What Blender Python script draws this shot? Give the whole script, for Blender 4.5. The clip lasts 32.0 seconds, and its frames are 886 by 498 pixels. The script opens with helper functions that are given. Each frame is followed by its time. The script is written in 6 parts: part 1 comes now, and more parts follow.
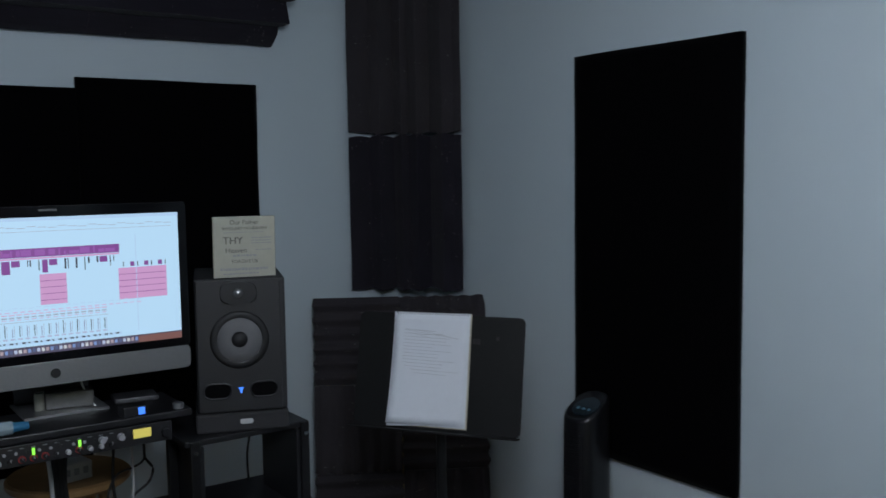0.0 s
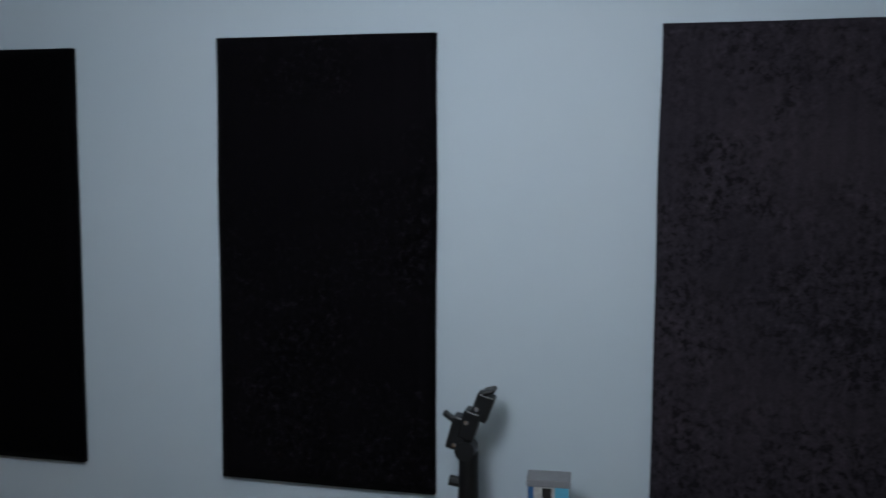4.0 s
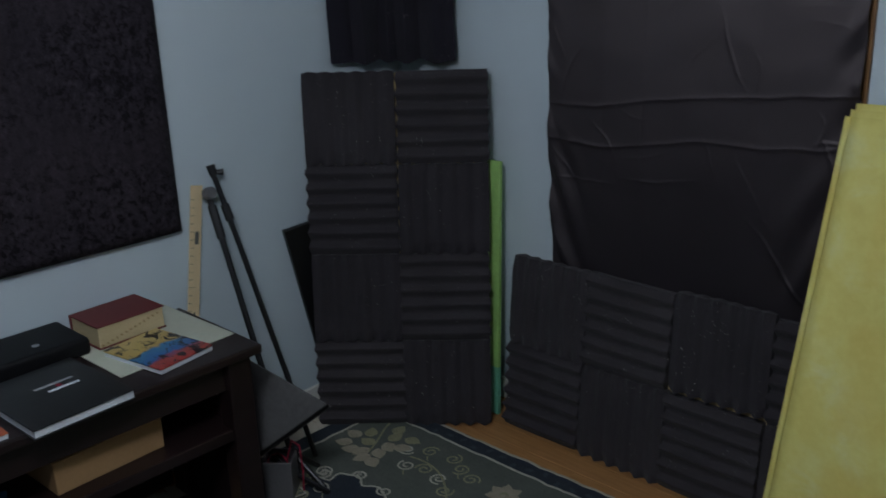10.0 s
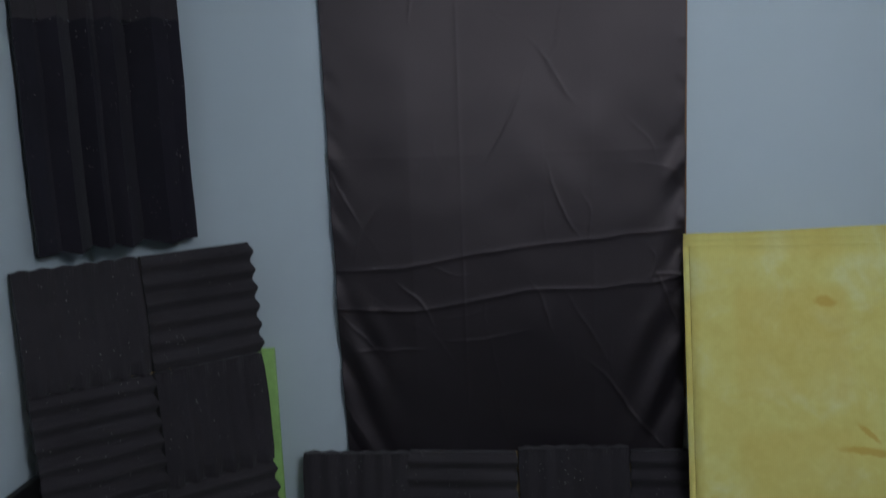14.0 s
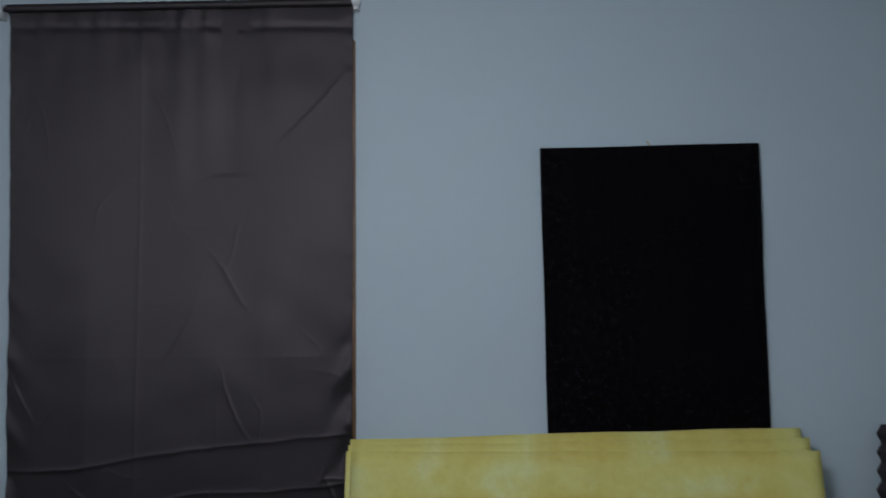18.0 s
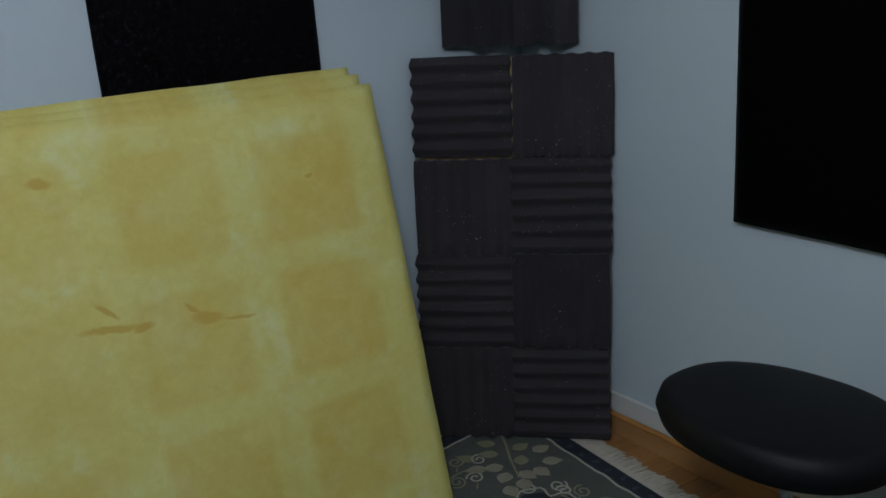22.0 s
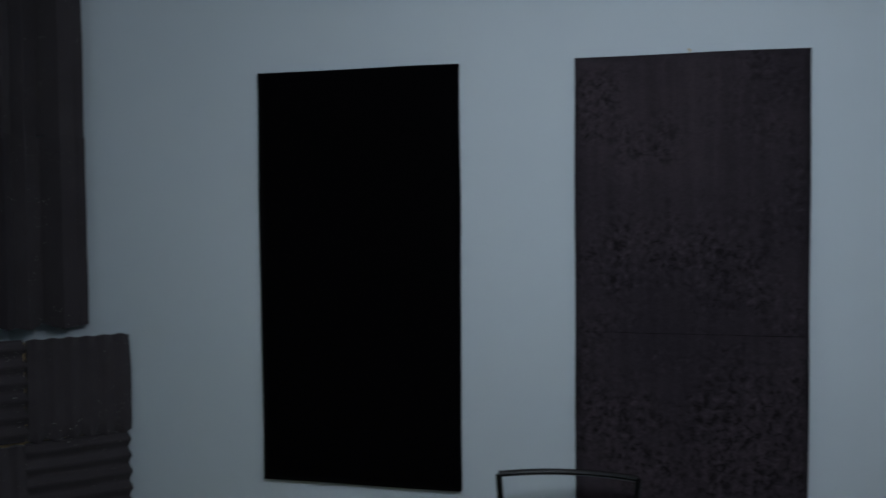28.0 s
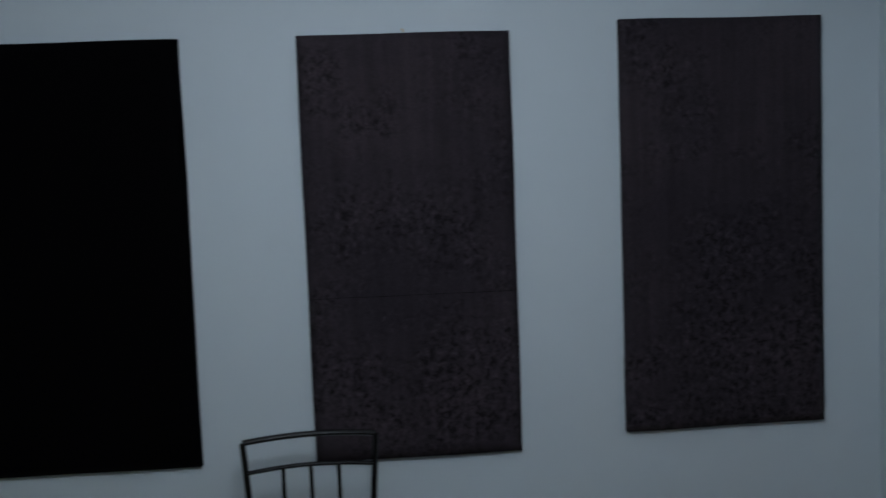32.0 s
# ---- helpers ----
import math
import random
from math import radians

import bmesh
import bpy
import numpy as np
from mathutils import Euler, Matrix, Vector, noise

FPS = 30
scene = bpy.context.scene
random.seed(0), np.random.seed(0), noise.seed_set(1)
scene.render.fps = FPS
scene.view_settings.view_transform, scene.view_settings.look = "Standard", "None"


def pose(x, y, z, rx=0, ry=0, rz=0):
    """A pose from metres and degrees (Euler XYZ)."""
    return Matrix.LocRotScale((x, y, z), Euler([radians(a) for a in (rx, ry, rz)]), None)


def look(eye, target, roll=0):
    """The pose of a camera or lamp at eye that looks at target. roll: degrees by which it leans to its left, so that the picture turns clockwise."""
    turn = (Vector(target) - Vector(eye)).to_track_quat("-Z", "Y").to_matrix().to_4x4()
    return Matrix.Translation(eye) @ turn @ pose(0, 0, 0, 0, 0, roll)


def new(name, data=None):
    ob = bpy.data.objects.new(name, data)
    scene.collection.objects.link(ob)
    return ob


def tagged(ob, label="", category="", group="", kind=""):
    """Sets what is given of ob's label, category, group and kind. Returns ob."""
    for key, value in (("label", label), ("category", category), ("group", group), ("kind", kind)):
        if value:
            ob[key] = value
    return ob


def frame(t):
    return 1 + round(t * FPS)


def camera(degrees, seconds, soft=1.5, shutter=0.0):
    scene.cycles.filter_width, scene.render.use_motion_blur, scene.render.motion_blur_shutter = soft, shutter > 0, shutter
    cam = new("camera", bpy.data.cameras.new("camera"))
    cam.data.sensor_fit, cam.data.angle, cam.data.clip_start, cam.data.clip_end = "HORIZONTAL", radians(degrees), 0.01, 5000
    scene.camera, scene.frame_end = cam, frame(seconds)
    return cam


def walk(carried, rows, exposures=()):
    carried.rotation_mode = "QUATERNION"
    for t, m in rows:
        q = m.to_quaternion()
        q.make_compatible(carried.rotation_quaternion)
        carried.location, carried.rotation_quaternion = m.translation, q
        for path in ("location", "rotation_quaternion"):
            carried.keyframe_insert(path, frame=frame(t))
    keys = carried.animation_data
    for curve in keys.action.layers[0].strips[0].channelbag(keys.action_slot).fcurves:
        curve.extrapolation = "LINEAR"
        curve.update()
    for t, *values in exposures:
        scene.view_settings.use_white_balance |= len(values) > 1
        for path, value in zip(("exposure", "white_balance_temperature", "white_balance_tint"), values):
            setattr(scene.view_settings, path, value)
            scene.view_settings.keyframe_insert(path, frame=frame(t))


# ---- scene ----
cam = camera(50.8, 32.0, shutter=0.5)
PATH = [
    (0, (2.053, 3.595, 1.664), (0.898, 1.97, 1.497), -0.8),
    (0.5, (2.195, 3.616, 1.675), (0.899, 2.103, 1.499), 0.3),
    (1, (2.322, 3.575, 1.676), (0.841, 2.241, 1.51), -0.7),
    (1.5, (2.426, 3.553, 1.67), (0.782, 2.427, 1.493), -1.3),
    (2, (2.46, 3.607, 1.661), (0.713, 2.65, 1.482), -0.4),
    (2.5, (2.46, 3.665, 1.667), (0.647, 2.837, 1.498), 0.0),
    (4.5, (2.43, 3.726, 1.706), (0.454, 3.479, 1.523), 0.7),
    (5, (2.395, 3.726, 1.683), (0.4, 3.719, 1.539), 1.3),
    (5.5, (2.364, 3.73, 1.668), (0.382, 3.978, 1.582), 1.5),
    (6, (2.351, 3.699, 1.67), (0.46, 4.35, 1.679), -1.4),
    (6.5, (2.354, 3.576, 1.692), (0.62, 4.572, 1.702), -2.8),
    (7, (2.4, 3.46, 1.721), (0.758, 4.601, 1.723), -1.9),
    (7.5, (2.453, 3.339, 1.744), (0.854, 4.538, 1.666), -1.6),
    (8, (2.468, 3.209, 1.757), (0.944, 4.492, 1.583), -1.5),
    (8.5, (2.449, 3.058, 1.728), (1.024, 4.433, 1.445), -2.1),
    (9, (2.464, 2.965, 1.686), (1.086, 4.355, 1.272), -1.6),
    (9.5, (2.539, 2.963, 1.658), (1.16, 4.3, 1.101), -1.6),
    (10, (2.538, 2.947, 1.626), (1.205, 4.299, 0.996), -2.1),
    (10.5, (2.397, 2.858, 1.597), (1.248, 4.371, 0.973), -2.9),
    (11, (2.134, 2.743, 1.578), (1.212, 4.397, 0.933), -3.8),
    (11.5, (1.831, 2.764, 1.565), (1.023, 4.471, 0.909), -4.1),
    (12, (1.528, 2.796, 1.562), (1.019, 4.605, 0.875), -3.9),
    (12.5, (1.345, 2.79, 1.559), (1.082, 4.641, 0.849), -3.6),
    (13, (1.296, 2.789, 1.579), (1.088, 4.671, 0.935), -2.7),
    (13.5, (1.277, 2.775, 1.602), (1.1, 4.704, 1.102), -2.4),
    (14, (1.295, 2.771, 1.618), (1.094, 4.732, 1.279), -2.3),
    (14.5, (1.316, 2.761, 1.631), (1.092, 4.739, 1.439), -2.1),
    (16.5, (1.417, 2.699, 1.68), (1.28, 4.692, 1.786), -0.2),
    (17, (1.644, 2.716, 1.659), (1.493, 4.706, 1.786), 1.2),
    (17.5, (1.863, 2.695, 1.634), (1.76, 4.69, 1.739), 0.8),
    (18, (1.926, 2.678, 1.631), (1.936, 4.676, 1.712), -0.3),
    (18.5, (1.965, 2.682, 1.586), (2.028, 4.681, 1.573), -0.6),
    (19, (2.0, 2.679, 1.517), (2.08, 4.674, 1.396), -0.9),
    (19.5, (1.995, 2.665, 1.478), (2.095, 4.652, 1.277), -1.0),
    (20, (1.99, 2.652, 1.444), (2.096, 4.63, 1.17), -0.9),
    (20.5, (1.975, 2.655, 1.411), (2.114, 4.617, 1.05), -0.5),
    (21, (1.964, 2.669, 1.394), (2.258, 4.598, 0.956), -0.4),
    (21.5, (1.832, 2.725, 1.418), (2.595, 4.51, 0.936), -2.7),
    (22, (1.619, 2.813, 1.438), (2.672, 4.427, 0.904), -3.3),
    (22.5, (1.543, 2.834, 1.468), (2.673, 4.412, 0.986), -1.9),
    (23, (1.522, 2.835, 1.496), (2.696, 4.411, 1.122), -1.4),
    (23.5, (1.513, 2.837, 1.541), (2.717, 4.411, 1.271), -1.0),
    (24, (1.511, 2.828, 1.598), (2.727, 4.406, 1.424), -1.4),
    (24.5, (1.491, 2.841, 1.653), (2.72, 4.417, 1.575), -0.6),
    (26.5, (1.261, 3.141, 1.65), (3.017, 4.097, 1.594), -2.0),
    (27, (1.116, 3.187, 1.646), (2.95, 3.98, 1.549), -0.4),
    (27.5, (1.007, 3.222, 1.636), (2.903, 3.854, 1.544), -0.8),
    (28, (0.964, 3.21, 1.623), (2.908, 3.673, 1.536), -0.5),
    (28.5, (0.947, 3.174, 1.623), (2.924, 3.469, 1.541), -0.3),
    (29, (0.959, 3.132, 1.612), (2.953, 3.269, 1.543), -0.3),
    (29.5, (0.957, 3.139, 1.631), (2.955, 3.078, 1.569), -1.1),
    (30, (0.944, 3.047, 1.654), (2.934, 2.853, 1.627), -1.3),
    (30.5, (0.927, 2.955, 1.669), (2.913, 2.722, 1.634), -1.4),
    (31, (0.892, 2.954, 1.671), (2.874, 2.717, 1.544), -1.4),
    (31.5, (0.869, 3.06, 1.636), (2.853, 2.866, 1.474), -1.5),
    (32, (0.854, 3.28, 1.623), (2.841, 3.116, 1.465), -2.2),
]
EXPOSURES = [(0.0, 0.06), (2.0, -0.10), (4.0, -0.05), (6.0, 0.08), (8.0, 0.03), (10.0, -0.07), (13.0, 0.08), (15.5, 0.02), (17.0, -0.03), (19.0, 0.03), (22.0, 0.11), (24.5, 0.0), (27.0, -0.14), (28.5, -0.27), (32.0, -0.28)]
walk(cam, [(t, look(eye, target, roll)) for t, eye, target, roll in PATH], EXPOSURES)

# ---------------------------------------------------------------- world and light
world = bpy.data.worlds.new("world")
world.use_nodes = True
world.node_tree.nodes["Background"].inputs[0].default_value = (0.02, 0.022, 0.025, 1)
world.node_tree.nodes["Background"].inputs[1].default_value = 0.3
scene.world = world
scene.view_settings.exposure = 0.0
LAMP_STRENGTH = 29.4
LAMP_COLOUR = (0.872, 0.965, 1.105)
SCREEN_STRENGTH = 0.85

# room, in metres: west wall at x = XW, north wall at y = YN, east wall at x = XE, south wall at y = YS
XW, XE, YN, YS, ZC = 0.02, 3.604, 5.305, 0.613, 2.465
CX, CY = 2.941, 1.70          # outer corner of the closet in the south-east


# ---------------------------------------------------------------- materials
def material(name):
    m = bpy.data.materials.new(name)
    m.use_nodes = True
    nt = m.node_tree
    return m, nt, nt.nodes["Principled BSDF"]


def node(nt, kind, **values):
    n = nt.nodes.new(kind)
    for key, value in values.items():
        n.inputs[key.replace("_", " ")].default_value = value
    return n


def ramp(nt, source, stops):
    r = nt.nodes.new("ShaderNodeValToRGB")
    while len(r.color_ramp.elements) < len(stops):
        r.color_ramp.elements.new(0.5)
    for e, (p, c) in zip(r.color_ramp.elements, stops):
        e.position, e.color = p, (*c, 1) if len(c) == 3 else c
    nt.links.new(source, r.inputs[0])
    return r.outputs[0]


def coords(nt, scale=(1, 1, 1), kind="Object"):
    t = nt.nodes.new("ShaderNodeTexCoord")
    mp = nt.nodes.new("ShaderNodeMapping")
    mp.inputs["Scale"].default_value = scale
    nt.links.new(t.outputs[kind], mp.inputs[0])
    return mp.outputs[0]


def noise_out(nt, vec, scale, detail=4.0, rough=0.55, distort=0.0):
    n = node(nt, "ShaderNodeTexNoise", Scale=scale, Detail=detail, Roughness=rough, Distortion=distort)
    nt.links.new(vec, n.inputs["Vector"])
    return n.outputs["Fac"]


def mixed(nt, fac, a, b, mode="MIX"):
    m = nt.nodes.new("ShaderNodeMix")
    m.data_type, m.blend_type = "RGBA", mode
    for sock, v in ((0, fac), (6, a), (7, b)):
        if isinstance(v, (int, float)):
            m.inputs[sock].default_value = v
        elif isinstance(v, tuple):
            m.inputs[sock].default_value = (*v, 1)
        else:
            nt.links.new(v, m.inputs[sock])
    return m.outputs[2]


def bump(nt, bsdf, height, strength, distance=0.002, after=None):
    b = node(nt, "ShaderNodeBump", Strength=strength, Distance=distance)
    nt.links.new(height, b.inputs["Height"])
    if after:
        nt.links.new(after, b.inputs["Normal"])
    nt.links.new(b.outputs[0], bsdf.inputs["Normal"])
    return b.outputs[0]


def surface(name, base, rough=0.6, metal=0.0, vary=0.12, big=2.0, fine=60.0, bumps=0.15, spec=0.5, sheen=0.0, stretch=(1, 1, 1), per_object=0.0):
    """A plain surface with broad stains, fine grain and relief."""
    m, nt, b = material(name)
    vec = coords(nt, stretch)
    dark = tuple(c * (1 - vary) for c in base)
    lite = tuple(min(1, c * (1 + vary)) for c in base)
    col = ramp(nt, noise_out(nt, vec, big), [(0.3, dark), (0.7, lite)])
    grain = noise_out(nt, vec, fine, 3)
    col = mixed(nt, 0.35, col, ramp(nt, grain, [(0.35, dark), (0.65, lite)]))
    if per_object:
        info = nt.nodes.new("ShaderNodeObjectInfo")
        col = mixed(nt, 1.0, col, ramp(nt, info.outputs["Random"], [(0, (1 - per_object,) * 3), (1, (1, 1, 1))]), "MULTIPLY")
    nt.links.new(col, b.inputs["Base Color"])
    b.inputs["Roughness"].default_value = rough
    b.inputs["Metallic"].default_value = metal
    b.inputs["Specular IOR Level"].default_value = spec
    if sheen:
        b.inputs["Sheen Weight"].default_value = sheen
        b.inputs["Sheen Roughness"].default_value = 0.5
    if bumps:
        bump(nt, b, grain, bumps)
    return m


def glow(name, colour, strength):
    m, nt, b = material(name)
    b.inputs["Base Color"].default_value = (0.02, 0.02, 0.02, 1)
    b.inputs["Emission Color"].default_value = (*colour, 1)
    b.inputs["Emission Strength"].default_value = strength
    return m


def wall_paint():
    m, nt, b = material("blue_grey_wall_paint")
    vec = coords(nt)
    broad = noise_out(nt, vec, 0.9, 3)
    roller = noise_out(nt, vec, 140, 3)
    col = ramp(nt, broad, [(0.3, (0.493, 0.573, 0.616)), (0.7, (0.522, 0.593, 0.632))])
    nt.links.new(col, b.inputs["Base Color"])
    b.inputs["Roughness"].default_value = 0.62
    b.inputs["Specular IOR Level"].default_value = 0.35
    first = bump(nt, b, noise_out(nt, vec, 5, 2), 0.08, 0.01)
    bump(nt, b, roller, 0.12, 0.0012, first)
    return m


def foam_cloth(name, base, tint):
    """Open-cell foam with pores, fading and white dust specks."""
    m, nt, b = material(name)
    info = nt.nodes.new("ShaderNodeObjectInfo")
    place = nt.nodes.new("ShaderNodeVectorMath")
    nt.links.new(coords(nt), place.inputs[0])
    nt.links.new(info.outputs["Location"], place.inputs[1])
    vec = place.outputs[0]
    fade = noise_out(nt, vec, 6, 3)
    col = ramp(nt, fade, [(0.3, tuple(c * 0.75 for c in base)), (0.75, base)])
    col = mixed(nt, 1.0, col, ramp(nt, info.outputs["Random"], [(0, tint), (1, (1.1, 1.08, 1.08))]), "MULTIPLY")
    spots = node(nt, "ShaderNodeTexVoronoi", Scale=84.0)
    nt.links.new(vec, spots.inputs["Vector"])
    near = ramp(nt, spots.outputs["Distance"], [(0.075, (1, 1, 1)), (0.12, (0, 0, 0))])
    rare = ramp(nt, noise_out(nt, vec, 13, 3), [(0.51, (0, 0, 0)), (0.64, (1, 1, 1))])
    speck = mixed(nt, 1.0, near, rare, "MULTIPLY")
    col = mixed(nt, speck, col, (0.50, 0.48, 0.45))
    nt.links.new(col, b.inputs["Base Color"])
    b.inputs["Roughness"].default_value = 0.95
    b.inputs["Specular IOR Level"].default_value = 0.2
    b.inputs["Sheen Weight"].default_value = 0.08
    bump(nt, b, noise_out(nt, vec, 420, 2), 0.5, 0.0015)
    return m


def velvet(name, base, crush, dense=0.0):
    """Crushed velvet: brushed pile with ragged dark marks that gather in patches, more of them low down."""
    m, nt, b = material(name)
    tex = nt.nodes.new("ShaderNodeTexCoord")
    info = nt.nodes.new("ShaderNodeObjectInfo")
    add = nt.nodes.new("ShaderNodeVectorMath")
    nt.links.new(tex.outputs["Object"], add.inputs[0])
    nt.links.new(info.outputs["Location"], add.inputs[1])

    def stretched(scale):
        mp = nt.nodes.new("ShaderNodeMapping")
        mp.inputs["Scale"].default_value = scale
        nt.links.new(add.outputs[0], mp.inputs[0])
        return mp.outputs[0]

    flat = stretched((0.9, 0.9, 1.15))
    marks = noise_out(nt, stretched((1.1, 1.1, 0.95)), 54, 8, 0.74, 0.45)
    zone = noise_out(nt, flat, 3.6, 6, 0.70)
    sep = nt.nodes.new("ShaderNodeSeparateXYZ")
    nt.links.new(tex.outputs["Object"], sep.inputs[0])
    low = ramp(nt, sep.outputs[2], [(0.0, (0.10 + dense,) * 3), (0.45, (0.03 + dense,) * 3), (1.0, (max(0.0, dense - 0.03),) * 3)])
    tot = nt.nodes.new("ShaderNodeMath")
    nt.links.new(zone, tot.inputs[0])
    nt.links.new(low, tot.inputs[1])
    where = ramp(nt, tot.outputs[0], [(0.50, (0.08,) * 3), (0.66, (1.0,) * 3)])
    spot = mixed(nt, 1.0, ramp(nt, marks, [(0.42, (1, 1, 1)), (0.50, (0, 0, 0))]), where, "MULTIPLY")
    brush = noise_out(nt, stretched((26, 26, 1.2)), 1.4, 4, 0.6)
    cloud = noise_out(nt, flat, 2.2, 3)
    grain = noise_out(nt, flat, 240, 2)
    col = ramp(nt, brush, [(0.3, tuple(c * 0.80 for c in base)), (0.7, tuple(c * (1 + 0.35 * min(crush, 1.5)) for c in base))])
    col = mixed(nt, 1.0, col, ramp(nt, cloud, [(0.3, (0.58, 0.58, 0.64)), (0.7, (1.32, 1.22, 1.22))]), "MULTIPLY")
    col = mixed(nt, 0.4, col, ramp(nt, grain, [(0.35, tuple(c * 0.7 for c in base)), (0.65, tuple(c * 1.25 for c in base))]))
    lite = mixed(nt, 1.0, ramp(nt, marks, [(0.54, (0, 0, 0)), (0.64, (min(0.9, crush * 0.45),) * 3)]), where, "MULTIPLY")
    col = mixed(nt, lite, col, tuple(c * (1.6 + 0.8 * crush) for c in base))
    col = mixed(nt, spot, col, tuple(c * 0.34 for c in base))
    nt.links.new(col, b.inputs["Base Color"])
    b.inputs["Roughness"].default_value = 0.9
    b.inputs["Specular IOR Level"].default_value = 0.05
    b.inputs["Sheen Weight"].default_value = 0.02
    b.inputs["Sheen Roughness"].default_value = 0.4
    first = bump(nt, b, marks, 0.12, 0.002)
    bump(nt, b, grain, 0.25, 0.001, first)
    return m


def satin():
    """Black satin; its weave spreads the shine sideways."""
    m, nt, b = material("black_satin")
    vec = coords(nt)
    weave = noise_out(nt, coords(nt, (1, 1, 0.06)), 260, 2)
    broad = noise_out(nt, vec, 3, 3)
    col = ramp(nt, broad, [(0.3, (0.0090, 0.0080, 0.0114)), (0.7, (0.0112, 0.0098, 0.0134))])
    nt.links.new(col, b.inputs["Base Color"])
    nt.links.new(ramp(nt, broad, [(0.3, (0.65,) * 3), (0.7, (0.60,) * 3)]), b.inputs["Roughness"])
    b.inputs["Specular IOR Level"].default_value = 1.0
    b.inputs["Specular Tint"].default_value = (1.0, 0.84, 0.835, 1)
    b.inputs["Anisotropic"].default_value = 0.55
    along = nt.nodes.new("ShaderNodeTangent")
    along.direction_type = "UV_MAP"
    along.uv_map = "weave"
    nt.links.new(along.outputs[0], b.inputs["Tangent"])
    bump(nt, b, weave, 0.06, 0.001)
    return m


def fibreglass():
    """Yellow insulation facing: fine ribs, ochre squares between paler bands, whitish blotches and old glue stains."""
    m, nt, b = material("yellow_fibreglass")
    tex = nt.nodes.new("ShaderNodeTexCoord")
    sep = nt.nodes.new("ShaderNodeSeparateXYZ")
    warp = node(nt, "ShaderNodeTexNoise", Scale=16.0, Detail=5.0, Roughness=0.6)
    nt.links.new(tex.outputs["Object"], warp.inputs["Vector"])
    shift = nt.nodes.new("ShaderNodeVectorMath")
    shift.operation = "MULTIPLY_ADD"
    nt.links.new(warp.outputs["Color"], shift.inputs[0])
    shift.inputs[1].default_value = (0.026, 0.026, 0)
    nt.links.new(tex.outputs["Object"], shift.inputs[2])
    nt.links.new(shift.outputs[0], sep.inputs[0])

    def square(axis, offset, period, half):
        """1 inside the squares, 0 on the bands between them."""
        mm = nt.nodes.new("ShaderNodeMath")
        mm.operation = "PINGPONG"
        add = nt.nodes.new("ShaderNodeMath")
        add.inputs[1].default_value = offset
        nt.links.new(sep.outputs[axis], add.inputs[0])
        nt.links.new(add.outputs[0], mm.inputs[0])
        mm.inputs[1].default_value = period / 2
        return ramp(nt, mm.outputs[0], [(half - 0.004, (0, 0, 0)), (half + 0.022, (1, 1, 1))])

    ob = tex.outputs["Object"]
    squares = mixed(nt, 1.0, square(0, -0.090, 0.374, 0.042), square(1, 0.058, 0.361, 0.029), "MULTIPLY")
    blot = noise_out(nt, ob, 7, 5, 0.62, 0.3)
    patch = noise_out(nt, ob, 2.6, 3, 0.5)
    base = ramp(nt, blot, [(0.28, (0.665, 0.572, 0.158)), (0.5, (0.700, 0.630, 0.192)), (0.72, (0.720, 0.683, 0.255))])
    ochre = ramp(nt, noise_out(nt, ob, 11, 5, 0.62, 0.4), [(0.30, (0.620, 0.440, 0.082)), (0.52, (0.662, 0.505, 0.118)), (0.74, (0.695, 0.590, 0.170))])
    strength = mixed(nt, 1.0, squares, ramp(nt, patch, [(0.36, (0.25,) * 3), (0.62, (0.78,) * 3)]), "MULTIPLY")
    # the squares have faded towards the west end
    strength = mixed(nt, 1.0, strength, ramp(nt, sep.outputs[0], [(0.15, (0.55,) * 3), (0.95, (1, 1, 1))]), "MULTIPLY")
    col = mixed(nt, strength, base, ochre)
    pale = ramp(nt, noise_out(nt, ob, 6.5, 6, 0.62, 0.5), [(0.54, (0, 0, 0)), (0.70, (0.54,) * 3)])
    off = nt.nodes.new("ShaderNodeInvert")
    nt.links.new(squares, off.inputs["Color"])
    pale = mixed(nt, 1.0, pale, ramp(nt, off.outputs[0], [(0.0, (0.42,) * 3), (1.0, (1, 1, 1))]), "MULTIPLY")
    col = mixed(nt, pale, col, (0.735, 0.745, 0.405))
    fine = noise_out(nt, ob, 34, 5, 0.65, 0.5)
    col = mixed(nt, 1.0, col, ramp(nt, fine, [(0.35, (0.965, 0.95, 0.91)), (0.65, (1.02, 1.03, 1.06))]), "MULTIPLY")
    ribs = node(nt, "ShaderNodeTexWave", Scale=58.0, Distortion=0.25, Detail=1.0)
    nt.links.new(ob, ribs.inputs["Vector"])
    col = mixed(nt, 1.0, col, ramp(nt, ribs.outputs["Fac"], [(0.2, (0.972, 0.968, 0.95)), (0.8, (1, 1, 1))]), "MULTIPLY")

    def stain(u, v, ru, rv, turn):
        mp = nt.nodes.new("ShaderNodeMapping")
        mp.vector_type = "TEXTURE"
        mp.inputs["Location"].default_value = (u, v, 0)
        mp.inputs["Rotation"].default_value = (0, 0, radians(turn))
        mp.inputs["Scale"].default_value = (ru, rv, 10)
        nt.links.new(shift.outputs[0], mp.inputs[0])
        g = nt.nodes.new("ShaderNodeTexGradient")
        g.gradient_type = "SPHERICAL"
        nt.links.new(mp.outputs[0], g.inputs[0])
        return ramp(nt, g.outputs["Fac"], [(0.08, (0, 0, 0)), (0.5, (0.72,) * 3)])

